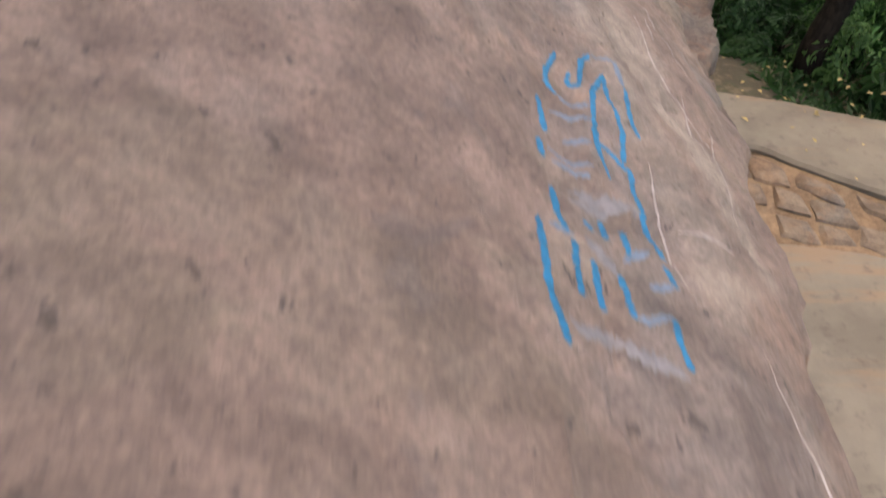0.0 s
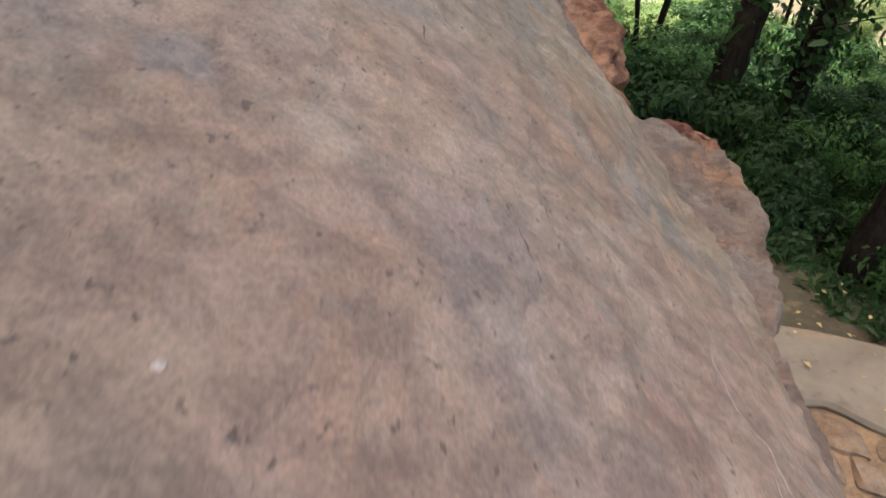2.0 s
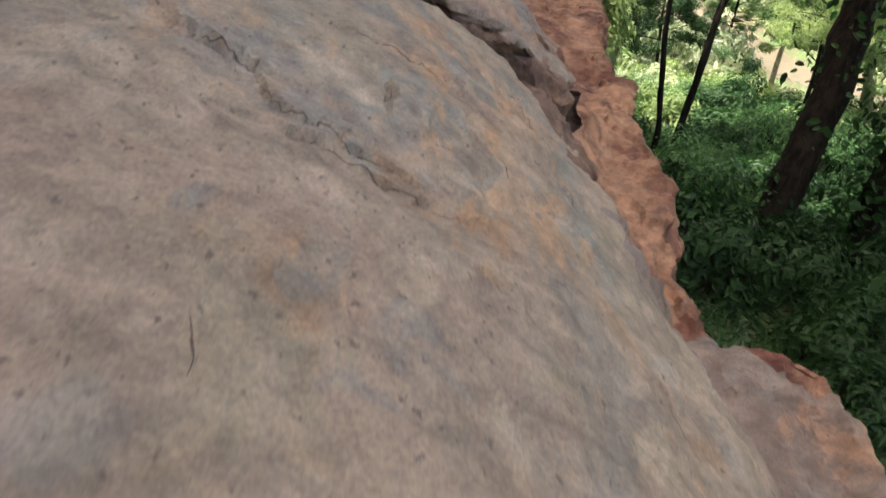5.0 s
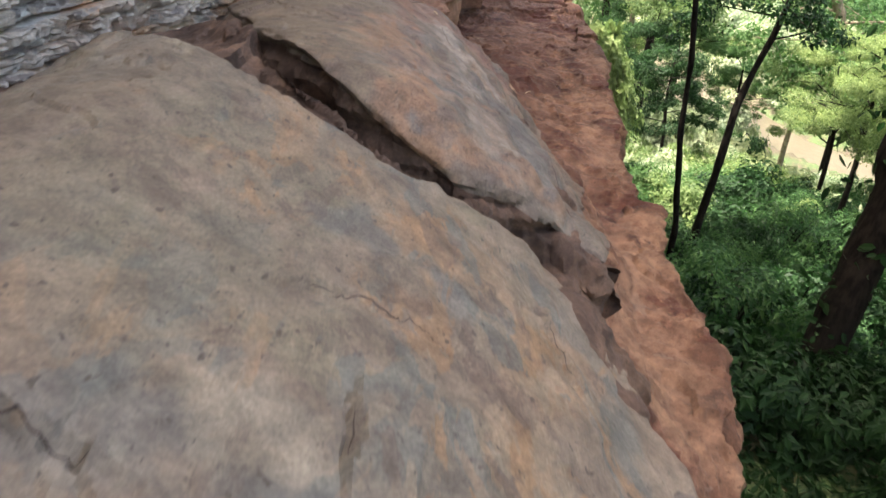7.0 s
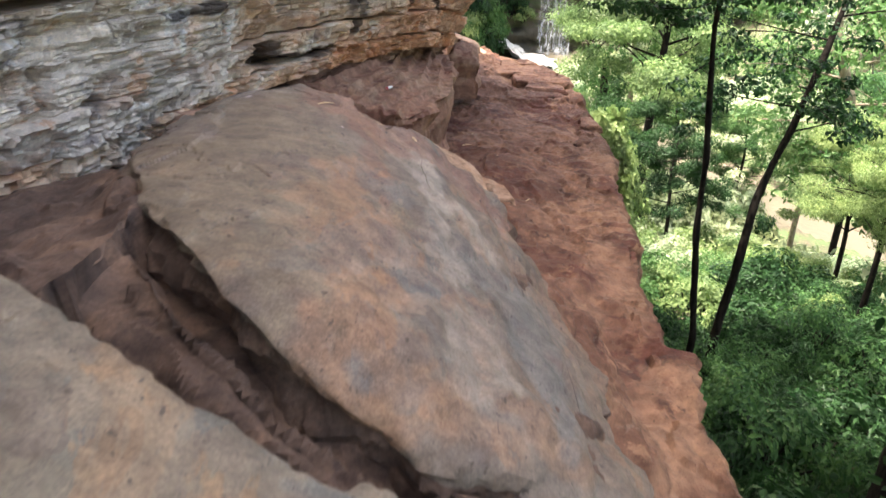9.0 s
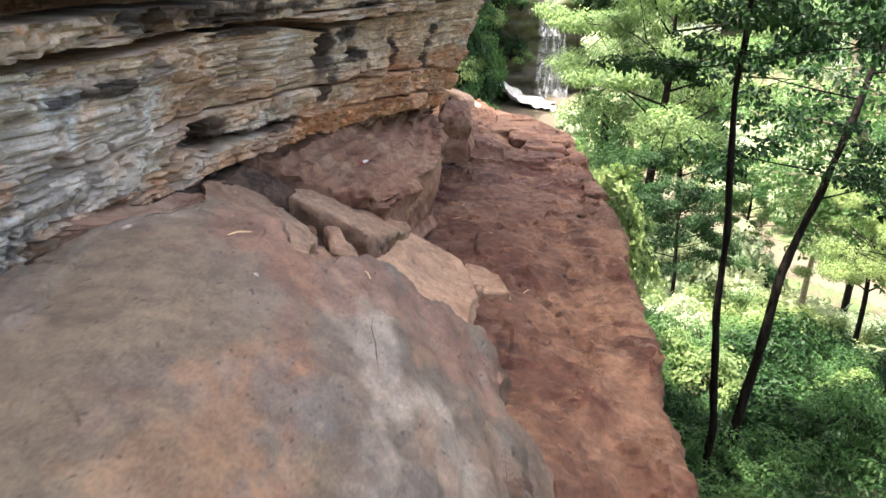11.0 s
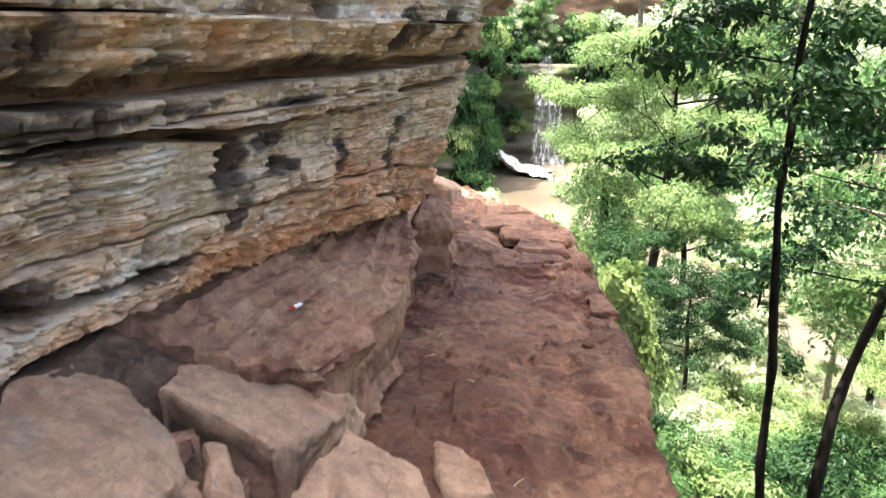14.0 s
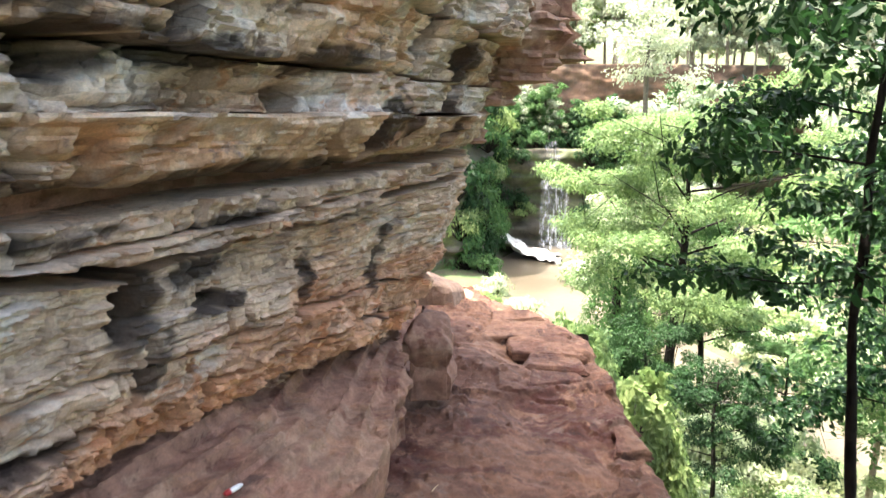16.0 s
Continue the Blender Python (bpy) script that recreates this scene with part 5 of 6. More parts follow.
tree([(5.2, 11.6, 3.6), (5.3, 11.8, 5.6), (5.7, 12.1, 8.0), (6.2, 12.4, 12.0)], [0.2, 0.18, 0.15, 0.1],
     "dark tree trunk thickly clad in creepers", 74, BARK_DARK, LEAF_DEEP, limbs=14, start=0.62, reach=1.5, rise=0.4, per_tip=40, spread=0.4, size=0.13, vines=2600, group="slope trees")
tree([(4.45, 7.6, 4.6), (4.55, 7.75, 5.6), (5.1, 8.3, 8.0), (5.6, 8.8, 11.0)], [0.17, 0.14, 0.12, 0.08],
     "dark tree trunk beside the concrete walkway", 75, BARK_DARK, LEAF_DEEP, limbs=14, start=0.55, reach=2.6, rise=0.3, per_tip=30, spread=0.4, size=0.11, group="slope trees")


# shrubs: a few kinds, set out many times
def shrub_kind(seed, radius, height, count, size, leaf, narrow=0.45):
    gen = np.random.default_rng(seed)
    d = gen.normal(0, 1, (24, 3))
    d /= np.linalg.norm(d, axis=1, keepdims=True)
    d[:, 2] = np.abs(d[:, 2])
    r = gen.uniform(0.3, 1.0, (24, 1)) ** 0.5
    tips = d * r * np.array([radius, radius, height])
    tubes = [tube([(0, 0, -0.3), tuple(p * 0.5 + gen.normal(0, 0.06, 3) * radius), tuple(p)], [0.035 * radius, 0.022 * radius, 0.006], 3, fine=1) for p in tips[:22]]
    stems = raw_mesh("stem", *joined(tubes), BARK_DARK)
    c, w = sprays(tips, count / 24, 0.155 * radius, gen, 0.6)
    w = w + 0.8 * c / radius
    return stems, raw_mesh("foliage", *leaves(c, size, gen, 0.25, narrow, facing=w), leaf, False)


def shrub(kind, x, y, z, scale, turn, label, group):
    ob = thing("shrub", (x, y, z), label, "shrub", group)
    ob.rotation_euler = (0, 0, turn)
    ob.scale = scale
    part("stem", kind[0], ob)
    part("foliage", kind[1], ob)
    return ob


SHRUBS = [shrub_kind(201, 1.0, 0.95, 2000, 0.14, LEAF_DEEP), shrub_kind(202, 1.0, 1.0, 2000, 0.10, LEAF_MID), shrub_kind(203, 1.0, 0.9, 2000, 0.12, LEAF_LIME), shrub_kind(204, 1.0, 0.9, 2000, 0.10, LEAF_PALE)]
FAR_SHRUBS = [shrub_kind(211, 1.0, 0.95, 1100, 0.17, LEAF_DEEP), shrub_kind(212, 1.0, 1.0, 1100, 0.17, LEAF_MID), shrub_kind(213, 1.0, 0.9, 1100, 0.17, LEAF_LIME), shrub_kind(214, 1.0, 0.9, 1100, 0.17, LEAF_PALE)]
KINDS = ("dark green shrub", "fresh green shrub", "bright lime green shrub", "pale green shrub")


def plant(kinds, weights, spots, size_lo, size_hi, where, tall=1.0, group=""):
    for x, y in spots:
        k = int(rng.choice(4, p=weights))
        s = rng.uniform(size_lo, size_hi)
        z = float(ground_height(np.array([x]), np.array([y]))[0]) - 0.08 * s
        shrub(kinds[k], x, y, z, (s * rng.uniform(0.85, 1.2), s * rng.uniform(0.85, 1.2), s * tall * rng.uniform(0.8, 1.3)), rng.uniform(0, 6.3), f"{KINDS[k]} {where}", group)


def scatter(n, x0, x1, y0, y1, keep=lambda x, y: True, gap=0.8):
    got = []
    for _ in range(n * 30):
        x, y = rng.uniform(x0, x1), rng.uniform(y0, y1)
        if keep(x, y) and all((x - a) ** 2 + (y - b) ** 2 > gap * gap for a, b in got):
            got.append((x, y))
            if len(got) == n:
                break
    return got


def off_ledge(x, y):
    rim = np.interp(y, [5, 7.4, 8.5, 14, 18, 21], [4.4, 3.7, 2.7, 2.9, 3.4, 3.5])
    return x > rim and not (x < 4.9 and y < 7.0) and (x - 4.15) ** 2 + (y - 12.0) ** 2 > 0.4


def bank_free(gap):
    return lambda x, y: river_reach(np.array([x]), np.array([y]))[0][0] > gap


# darker leaf kinds stand where shade falls, lighter ones where the sun does
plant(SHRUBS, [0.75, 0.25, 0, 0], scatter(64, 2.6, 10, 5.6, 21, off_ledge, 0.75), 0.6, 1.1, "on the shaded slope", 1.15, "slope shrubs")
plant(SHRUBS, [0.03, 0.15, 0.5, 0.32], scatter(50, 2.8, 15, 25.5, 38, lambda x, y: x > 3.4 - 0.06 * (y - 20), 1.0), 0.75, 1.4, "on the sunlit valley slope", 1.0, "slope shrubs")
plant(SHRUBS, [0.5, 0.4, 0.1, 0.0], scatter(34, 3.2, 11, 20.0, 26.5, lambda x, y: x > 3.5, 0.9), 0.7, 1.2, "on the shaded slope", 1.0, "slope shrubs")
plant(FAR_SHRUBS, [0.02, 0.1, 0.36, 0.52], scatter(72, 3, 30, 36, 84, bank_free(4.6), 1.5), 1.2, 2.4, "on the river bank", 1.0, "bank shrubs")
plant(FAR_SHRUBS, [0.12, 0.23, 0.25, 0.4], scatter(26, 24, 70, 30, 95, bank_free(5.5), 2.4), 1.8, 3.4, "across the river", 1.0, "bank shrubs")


def undergrowth(name, n, x0, x1, y0, y1, size, leaf, keep, label, height=0.35):
    gen = np.random.default_rng(n)
    x, y = gen.uniform(x0, x1, n), gen.uniform(y0, y1, n)
    ok = keep(x, y)
    x, y = x[ok], y[ok]
    lift = np.clip(0.5 + 0.9 * fbm(stack(x * 0.7, y * 0.7, 0 * x), 3, 9), 0.05, 1.6)
    c = stack(x, y, ground_height(x, y) + gen.uniform(0, 1, len(x)) * lift * height)
    tagged(new(name, raw_mesh(name, *leaves(c, size, gen, -0.5, 0.32, 0.3), leaf, False)), label, "undergrowth", kind="stuff")


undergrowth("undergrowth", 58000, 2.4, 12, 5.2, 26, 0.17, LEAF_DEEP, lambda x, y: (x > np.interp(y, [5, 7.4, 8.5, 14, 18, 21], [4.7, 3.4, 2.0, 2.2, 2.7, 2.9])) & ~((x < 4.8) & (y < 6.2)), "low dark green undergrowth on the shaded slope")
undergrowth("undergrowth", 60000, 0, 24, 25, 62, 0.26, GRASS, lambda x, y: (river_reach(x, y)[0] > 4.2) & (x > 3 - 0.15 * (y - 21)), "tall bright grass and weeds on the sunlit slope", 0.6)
undergrowth("undergrowth", 46000, 10, 75, 24, 98, 0.5, GRASS, lambda x, y: river_reach(x, y)[0] > 4.4, "pale tall grass along the river banks", 0.8)


# trees of the middle distance and of the far slope
def far_tree_kind(seed, height, reach, bark, leaf, size, per_tip, limbs=16, start=0.4, rise=0.35, spread=0.7, flat=0.5):
    gen = np.random.default_rng(seed)
    trunk = [(0, 0, -1.5), (0.1, 0.1, height * 0.35), (-0.15, 0.2, height * 0.7), (0.1, 0.1, height)]
    r = 0.018 * height
    tubes, tips = limbs_and_tips(trunk, start, limbs, reach, rise, gen, r * 1.4, 6)
    tips = tips[gen.permutation(len(tips))[:int(0.34 * len(tips))]]
    c, w = sprays(tips, 4.6 * per_tip, 0.56 * spread, gen, 1.15 * flat)
    return (raw_mesh("trunk", *tube(trunk, [r, r * 0.85, r * 0.6, r * 0.2], 8, 0.1 * r, seed), bark), raw_mesh("branching", *joined(tubes), bark),
            raw_mesh("crown", *leaves(c, size, gen, 0.3, facing=w), leaf, False))


def far_tree(kind, x, y, z, s, label, group):
    ob = thing("tree", (x, y, z), label, "tree", group)
    ob.scale = (s * rng.uniform(0.9, 1.1), s * rng.uniform(0.9, 1.1), s)
    ob.rotation_euler = (rng.uniform(-0.04, 0.04), rng.uniform(-0.04, 0.04), rng.uniform(0, 6.3))
    for nm, me in zip(("trunk", "branching", "crown"), kind):
        part(nm, me, ob)
    return ob


TREES = [far_tree_kind(301, 11, 3.6, BARK_DARK, LEAF_MID, 0.17, 70, 18), far_tree_kind(302, 10, 4.0, BARK_DARK, LEAF_CROWN, 0.125, 150, 20, rise=0.6, flat=0.42, spread=0.85),
         far_tree_kind(303, 13, 3.6, BARK_PALE, LEAF_PALE, 0.22, 50, 18, start=0.5), far_tree_kind(304, 9, 3.2, BARK_DARK, LEAF_DEEP, 0.20, 62, 18)]
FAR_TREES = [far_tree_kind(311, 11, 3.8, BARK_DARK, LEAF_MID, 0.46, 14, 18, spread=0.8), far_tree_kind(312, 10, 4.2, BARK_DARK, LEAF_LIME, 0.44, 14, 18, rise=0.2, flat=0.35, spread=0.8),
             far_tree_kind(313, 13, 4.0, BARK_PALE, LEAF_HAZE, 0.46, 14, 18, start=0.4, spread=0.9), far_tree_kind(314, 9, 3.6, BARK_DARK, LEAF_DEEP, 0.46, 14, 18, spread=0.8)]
TREE_WORDS = ("leafy green tree", "bright lime green feathery tree", "tall pale-barked hazy tree", "dense dark green tree")


def ground_at(x, y):
    return float(ground_height(np.array([x]), np.array([y]))[0])


# the last two stand out of view, added to shade the near slope
for k, x, y, s in ((1, 9.6, 42.0, 1.3), (0, 13.0, 47.0, 0.95), (2, 10.8, 50.0, 0.95), (2, 13.5, 33.0, 0.5), (0, 17.0, 36.0, 0.8),
                   (1, 12.0, 27.0, 0.5), (1, 10.5, 23.0, 0.5), (1, 17.0, 26.0, 0.7), (1, 13.0, 18.0, 0.7), (3, 8.0, 31.5, 0.5), (3, 6.9, 35.0, 0.6), (0, 14.0, 40.0, 0.5), (3, 8.9, 10.5, 0.62), (0, 12.0, 12.0, 0.7), (3, 8.4, 6.5, 0.75), (3, 10.5, 3.0, 0.8)):
    far_tree(TREES[k], x, y, ground_at(x, y), s, TREE_WORDS[k] + " on the valley slope", "valley trees")
tree([(15.2, 28.0, -2.5), (14.4, 27.8, 1.2), (13.1, 27.6, 2.9), (11.9, 27.5, 4.6), (11.0, 27.8, 6.8), (10.6, 28.2, 9.0)], [0.26, 0.22, 0.19, 0.16, 0.12, 0.06],
     "leaning grey-brown tree with a curved trunk on the slope", 76, BARK_PALE, LEAF_MID, limbs=20, start=0.35, reach=3.0, rise=0.25, per_tip=46, spread=0.5, size=0.17, group="valley trees")


def ivy_column(x, y, height, radius, seed, leaf):
    gen = np.random.default_rng(seed)
    z = ground_at(x, y)
    ob = thing("ivy_tree", (x, y, z), "dead tree trunk thickly covered in hanging green ivy", "tree", "ivy trees")
    rel = [(0, 0, -0.5), (0.1, 0, height * 0.5), (0, 0.1, height)]
    part("trunk", raw_mesh("trunk", *tube(rel, [0.3, 0.25, 0.15], 8), BARK_DARK), ob)
    n = 13000
    t = gen.uniform(0, 1, n)
    a = gen.uniform(0, 6.283, n)
    lump = 1 + 0.45 * fbm(stack(np.cos(a) * 1.3, np.sin(a) * 1.3, t * 4), 4, seed)
    r = radius * lump * (1.15 - 0.6 * t ** 2) * gen.uniform(0.75, 1.05, n)
    c = stack(np.cos(a) * r, np.sin(a) * r, t * height * lump ** 0.3)
    part("ivy", raw_mesh("ivy", *leaves(c, 0.14, gen, 0.9, 0.6, facing=stack(np.cos(a), np.sin(a), 0.35 + 0 * a)), leaf, False), ob, "hanging ivy leaves")


ivy_column(7.9, 44.5, 7.5, 1.5, 91, LEAF_MID)
ivy_column(6.2, 38.0, 4.8, 1.2, 92, LEAF_DEEP)
ivy_column(9.8, 47.0, 5.0, 1.5, 93, LEAF_LIME)
ivy_column(3.7, 23.6, 4.6, 0.75, 94, LEAF_CROWN)
ivy_column(4.3, 26.2, 4.4, 0.85, 95, LEAF_LIME)
ivy_column(3.5, 28.5, 5.2, 0.9, 96, LEAF_CROWN)
for x, y in scatter(46, 16, 110, 44, 125, lambda x, y: river_reach(np.array([x]), np.array([y]))[0][0] > 10 and y > 30 + 0.2 * x, 5.0):
    k = int(rng.choice(4, p=[0.25, 0.25, 0.35, 0.15]))
    far_tree(FAR_TREES[k], x, y, ground_at(x, y), rng.uniform(0.8, 1.4), TREE_WORDS[k] + " across the river", "far bank trees")


# ---- waterfall and the far cliff ----
def far_wall(name, line, z0, z1, material, seed, relief, label):
    d = np.array(line, float)
    length = float(np.sum(np.linalg.norm(np.diff(d, axis=0), axis=1)))
    s = np.linspace(0, 1, int(length / 0.35))
    xy = run(line, s)
    t = np.gradient(xy, axis=0)
    t /= np.linalg.norm(t, axis=1, keepdims=True)
    n = np.stack([t[:, 1], -t[:, 0]], -1)
    z = np.linspace(z0, z1, int((z1 - z0) / 0.3))
    S, Z = np.meshgrid(s * length, z, indexing="ij")
    q = stack(S, 0 * S, Z)
    off = relief * (fbm(q * np.array([0.12, 1, 0.2]), 4, seed) + 0.7 * np.sign(vnoise(q * np.array([0.05, 1, 0.75]), seed + 4)) * 0.4 + 0.35 * fbm(q * np.array([0.6, 1, 1.6]), 3, seed + 6))
    P = np.zeros((*Z.shape, 3))
    P[..., :2] = xy[:, None] + n[:, None] * off[..., None]
    P[..., 2] = Z
    topside = P[:, -1:].copy()
    topside[..., :2] -= n[:, None] * 14
    return sheet(name, np.concatenate([P, topside], 1), material)


far_cliff = thing("far_cliff", (12, 103, -6), "far amphitheatre cliff, dark mossy stone below and orange beds above", "cliff", kind="structure")
part("mossy_wall", far_wall("mossy_wall", [(-30, 92), (-6, 99), (4, 103), (22, 104), (60, 106), (130, 100)], -8, 6.2, MOSS_ROCK, 401, 0.9, ""), far_cliff, "dark wet mossy rock wall", True)
part("orange_wall", far_wall("orange_wall", [(-30, 100), (-6, 107), (4, 110), (22, 112), (60, 114), (130, 108)], 6.0, 17.2, FAR_ROCK, 411, 0.8, ""), far_cliff, "orange-brown banded rock wall", True)


def fall_mesh(x0, x1, y, z0, z1, seed, lean=1.2):
    u, v = np.meshgrid(np.linspace(0, 1, 40), np.linspace(0, 1, 80), indexing="ij")
    q = stack(u * 4, 0 * u, v * 3)
    X = x0 + (x1 - x0) * u + 0.2 * fbm(q, 3, seed) - (0.5 - u) * (1 - v) * 0.8
    Y = y - lean * (1 - v) ** 2 + 0.15 * fbm(q * 2.2, 3, seed + 3)
    return sheet("falling_water", stack(X, Y, z0 + (z1 - z0) * v), FOAM)


waterfall = thing("waterfall", (13.0, 102.0, -6), "white waterfall dropping down a dark mossy rock wall", "waterfall")
part("lower_fall", fall_mesh(11.2, 14.6, 101.6, -6.0, 1.6, 421), waterfall, world=True)
part("upper_fall", fall_mesh(11.6, 13.2, 102.6, 1.4, 7.2, 431), waterfall, world=True)
rapids = thing("rapids", (5.5, 96.0, -6), "white foaming cascade beside the waterfall", "rapids")
uu, vv = np.meshgrid(np.linspace(0, 1, 60), np.linspace(0, 1, 40), indexing="ij")
rq = stack(uu * 6, vv * 5, 0 * uu)
part("foam", sheet("foam", stack(4.0 + 8.5 * uu + 0.5 * fbm(rq, 3, 5), 99.5 - 6 * uu + 7.0 * (vv - 0.5), -5.85 + 3.4 * (1 - uu) ** 2 + 0.35 * fbm(rq * 2, 3, 8)), plain_material("white_foam", (0.5, 0.5, 0.48), 0.6, 0.15, 1.5)), rapids, world=True)

part("ivy_wall", far_wall("ivy_wall", [(-16, 78), (0.5, 84), (4.2, 92), (4.4, 104)], -8, 11.5, MOSS_ROCK, 441, 0.9, ""), far_cliff, "buttress hung with bright green creepers", True)
for i in range(30):
    t = rng.uniform(0.45, 0.97)
    x, y = run([(-16, 78), (0.5, 84), (4.6, 92), (5.0, 104)], np.array([t]))[0]
    k = int(rng.choice(4, p=[0.2, 0.45, 0.35, 0.0]))
    s = rng.uniform(1.5, 2.6)
    shrub(FAR_SHRUBS[k], x + 0.3, y - 0.3, rng.uniform(-5.5, 10.0), (s, s, s * 1.5), rng.uniform(0, 6), KINDS[k] + " hanging on the rock wall", "wall shrubs")
for i in range(64):
    x = rng.uniform(-6, 52)
    if 10.3 < x < 15.2 and i % 5:
        continue
    k = int(rng.choice(4, p=[0.35, 0.4, 0.2, 0.05]))
    s = rng.uniform(1.8, 3.2)
    shrub(FAR_SHRUBS[k], x, rng.uniform(105, 109.5), rng.uniform(5.0, 9.5), (s, s, s * 1.1), rng.uniform(0, 6), KINDS[k] + " on the ledge of the far cliff", "wall shrubs")
creeper_gen = np.random.default_rng(63)
for i in range(40):
    x = creeper_gen.uniform(3, 34)
    if 10.6 < x < 15.2:
        x += 6.0
    k = int(creeper_gen.choice(3, p=[0.5, 0.4, 0.1]))
    s = creeper_gen.uniform(1.1, 2.1)
    shrub(FAR_SHRUBS[k], x, creeper_gen.uniform(100.8, 102.6), creeper_gen.uniform(2.6, 7.2) if i % 3 else creeper_gen.uniform(-5.0, 2.0), (s, s, s * 1.3), creeper_gen.uniform(0, 6), KINDS[k] + " hanging on the mossy wall", "wall shrubs")
for i in range(16):
    x = creeper_gen.uniform(5, 40)
    k = int(creeper_gen.choice(3, p=[0.35, 0.3, 0.35]))
    far_tree(FAR_TREES[k], x, creeper_gen.uniform(104.5, 109), 6.0, creeper_gen.uniform(0.42, 0.75), TREE_WORDS[k] + " on the ledge of the far cliff", "far bank trees")
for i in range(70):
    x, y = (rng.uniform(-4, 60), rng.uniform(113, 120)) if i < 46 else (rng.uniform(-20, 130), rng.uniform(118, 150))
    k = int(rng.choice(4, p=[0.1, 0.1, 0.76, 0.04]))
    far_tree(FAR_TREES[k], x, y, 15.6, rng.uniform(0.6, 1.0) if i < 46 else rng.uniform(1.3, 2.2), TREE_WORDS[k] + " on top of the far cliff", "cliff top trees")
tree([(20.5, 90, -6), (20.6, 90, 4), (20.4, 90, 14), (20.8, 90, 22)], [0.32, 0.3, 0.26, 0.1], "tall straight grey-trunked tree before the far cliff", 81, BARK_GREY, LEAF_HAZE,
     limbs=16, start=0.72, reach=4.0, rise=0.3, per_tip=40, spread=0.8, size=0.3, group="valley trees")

# ---- concrete walkway with stone kerb ----
walkway = rock_patch("walkway", [(1.6, 5.15), (2.8, 5.1), (3.7, 4.45), (4.7, 4.1)], [(1.6, 6.3), (2.9, 5.95), (4.7, 5.3)], [(1.6, 5.15), (1.6, 6.3)], [(4.7, 4.1), (4.7, 5.3)], lambda X, Y: 5.9 + 0 * X, 5.0, CONCRETE,
                     cell=0.04, ragged=0.04, edge=0.03, amp=0.012, fine=0.004, seed=71, bedding=0.01)
tagged(new("walkway", walkway), "weathered concrete walkway with dirt and fallen leaves", "walkway", kind="structure")
lower_walk = rock_patch("walkway", [(0.6, -4.0), (4.9, -4.0)], [(1.4, 4.2), (2.68, 4.1), (3.52, 3.95), (4.9, 3.6)], [(0.6, -4.0), (1.4, 4.2)], [(4.9, -4.0), (4.9, 3.6)], lambda X, Y: 5.72 + 0 * X, 4.6, CONCRETE,
                        cell=0.05, ragged=0.03, edge=0.03, amp=0.012, fine=0.004, seed=72, bedding=0.01)
tagged(new("walkway", lower_walk), "pale concrete walkway with orange earth stains", "walkway", kind="structure")


def strip_line(t, x):
    a = np.interp(x, [1.4, 2.68, 3.52, 4.9], [4.2, 4.1, 3.95, 3.6])
    b = np.interp(x, [1.4, 2.8, 3.7, 4.9], [5.2, 5.1, 4.45, 4.05])
    return a + (b - a) * t


MORTAR = rock_material("orange_mortar", (0.20, 0.135, 0.085), [((0.16, 0.125, 0.09), 3.0, 0.5, 0.65, 0.6)], bump=0.6, rough=0.95)
kerb = rock_patch("stone_step", [(1.4, 4.18), (2.68, 4.08), (3.52, 3.93), (4.9, 3.58)], [(1.4, 5.22), (2.8, 5.12), (3.7, 4.47), (4.9, 4.1)], [(1.4, 4.18), (1.4, 5.22)], [(4.9, 3.58), (4.9, 4.1)],
                  lambda X, Y: 5.70 + 0.14 * np.clip((Y - strip_line(0, X)) / (strip_line(1, X) - strip_line(0, X)), 0, 1), 4.8, MORTAR, cell=0.03, ragged=0.01, edge=0.02, amp=0.01, fine=0.004, seed=73, bedding=0.01)
kerb_ob = tagged(new("stone_step", kerb), "rubble stone step set in orange mortar between concrete walks", "step", kind="structure")
PAVER = rock_material("paving_rubble", (0.18, 0.14, 0.108), [((0.21, 0.135, 0.085), 2.2, 0.45, 0.6, 0.7), ((0.13, 0.122, 0.115), 3.0, 0.52, 0.64, 0.6)], bump=0.5, rough=0.9)
gen = np.random.default_rng(88)
for col in range(9):
    x0, x1 = 1.75 + 0.33 * col, 1.75 + 0.33 * (col + 1)
    rows = 3 if x0 < 3.2 else 2
    for r in range(rows):
        t0, t1 = r / rows, (r + 1) / rows
        g = 0.025 + 0.015 * gen.uniform()
        xs = 0.06 * (r % 2)
        q = [(x0 + xs + g, strip_line(t0, x0 + xs) + g), (x1 + xs - g, strip_line(t0, x1 + xs) + g), (x1 + xs - g, strip_line(t1, x1 + xs) - g), (x0 + xs + g, strip_line(t1, x0 + xs) - g)]
        q = [(a + gen.normal(0, 0.02), b + gen.normal(0, 0.02)) for a, b in q]
        zt = 5.72 + 0.14 * (t0 + t1) / 2 + gen.uniform(0, 0.02)
        me = rock_patch("paving_stone", [q[0], q[1]], [q[3], q[2]], [q[0], q[3]], [q[1], q[2]], lambda X, Y, z=zt: z + 0 * X, zt - 0.08, PAVER, cell=0.07, ragged=0.02, edge=0.035, amp=0.008, fine=0.003, seed=700 + 10 * col + r, skirt=3)
        part("paving_stone", me, kerb_ob)

# ---- paint marks on the lower slab ----
marks = tagged(new("paint_marks"), "faded blue spray paint strokes on the sandstone slab", "graffiti")
marks.location = (0.3, 1.1, float(lower_slab_top(0.3, 1.1)))


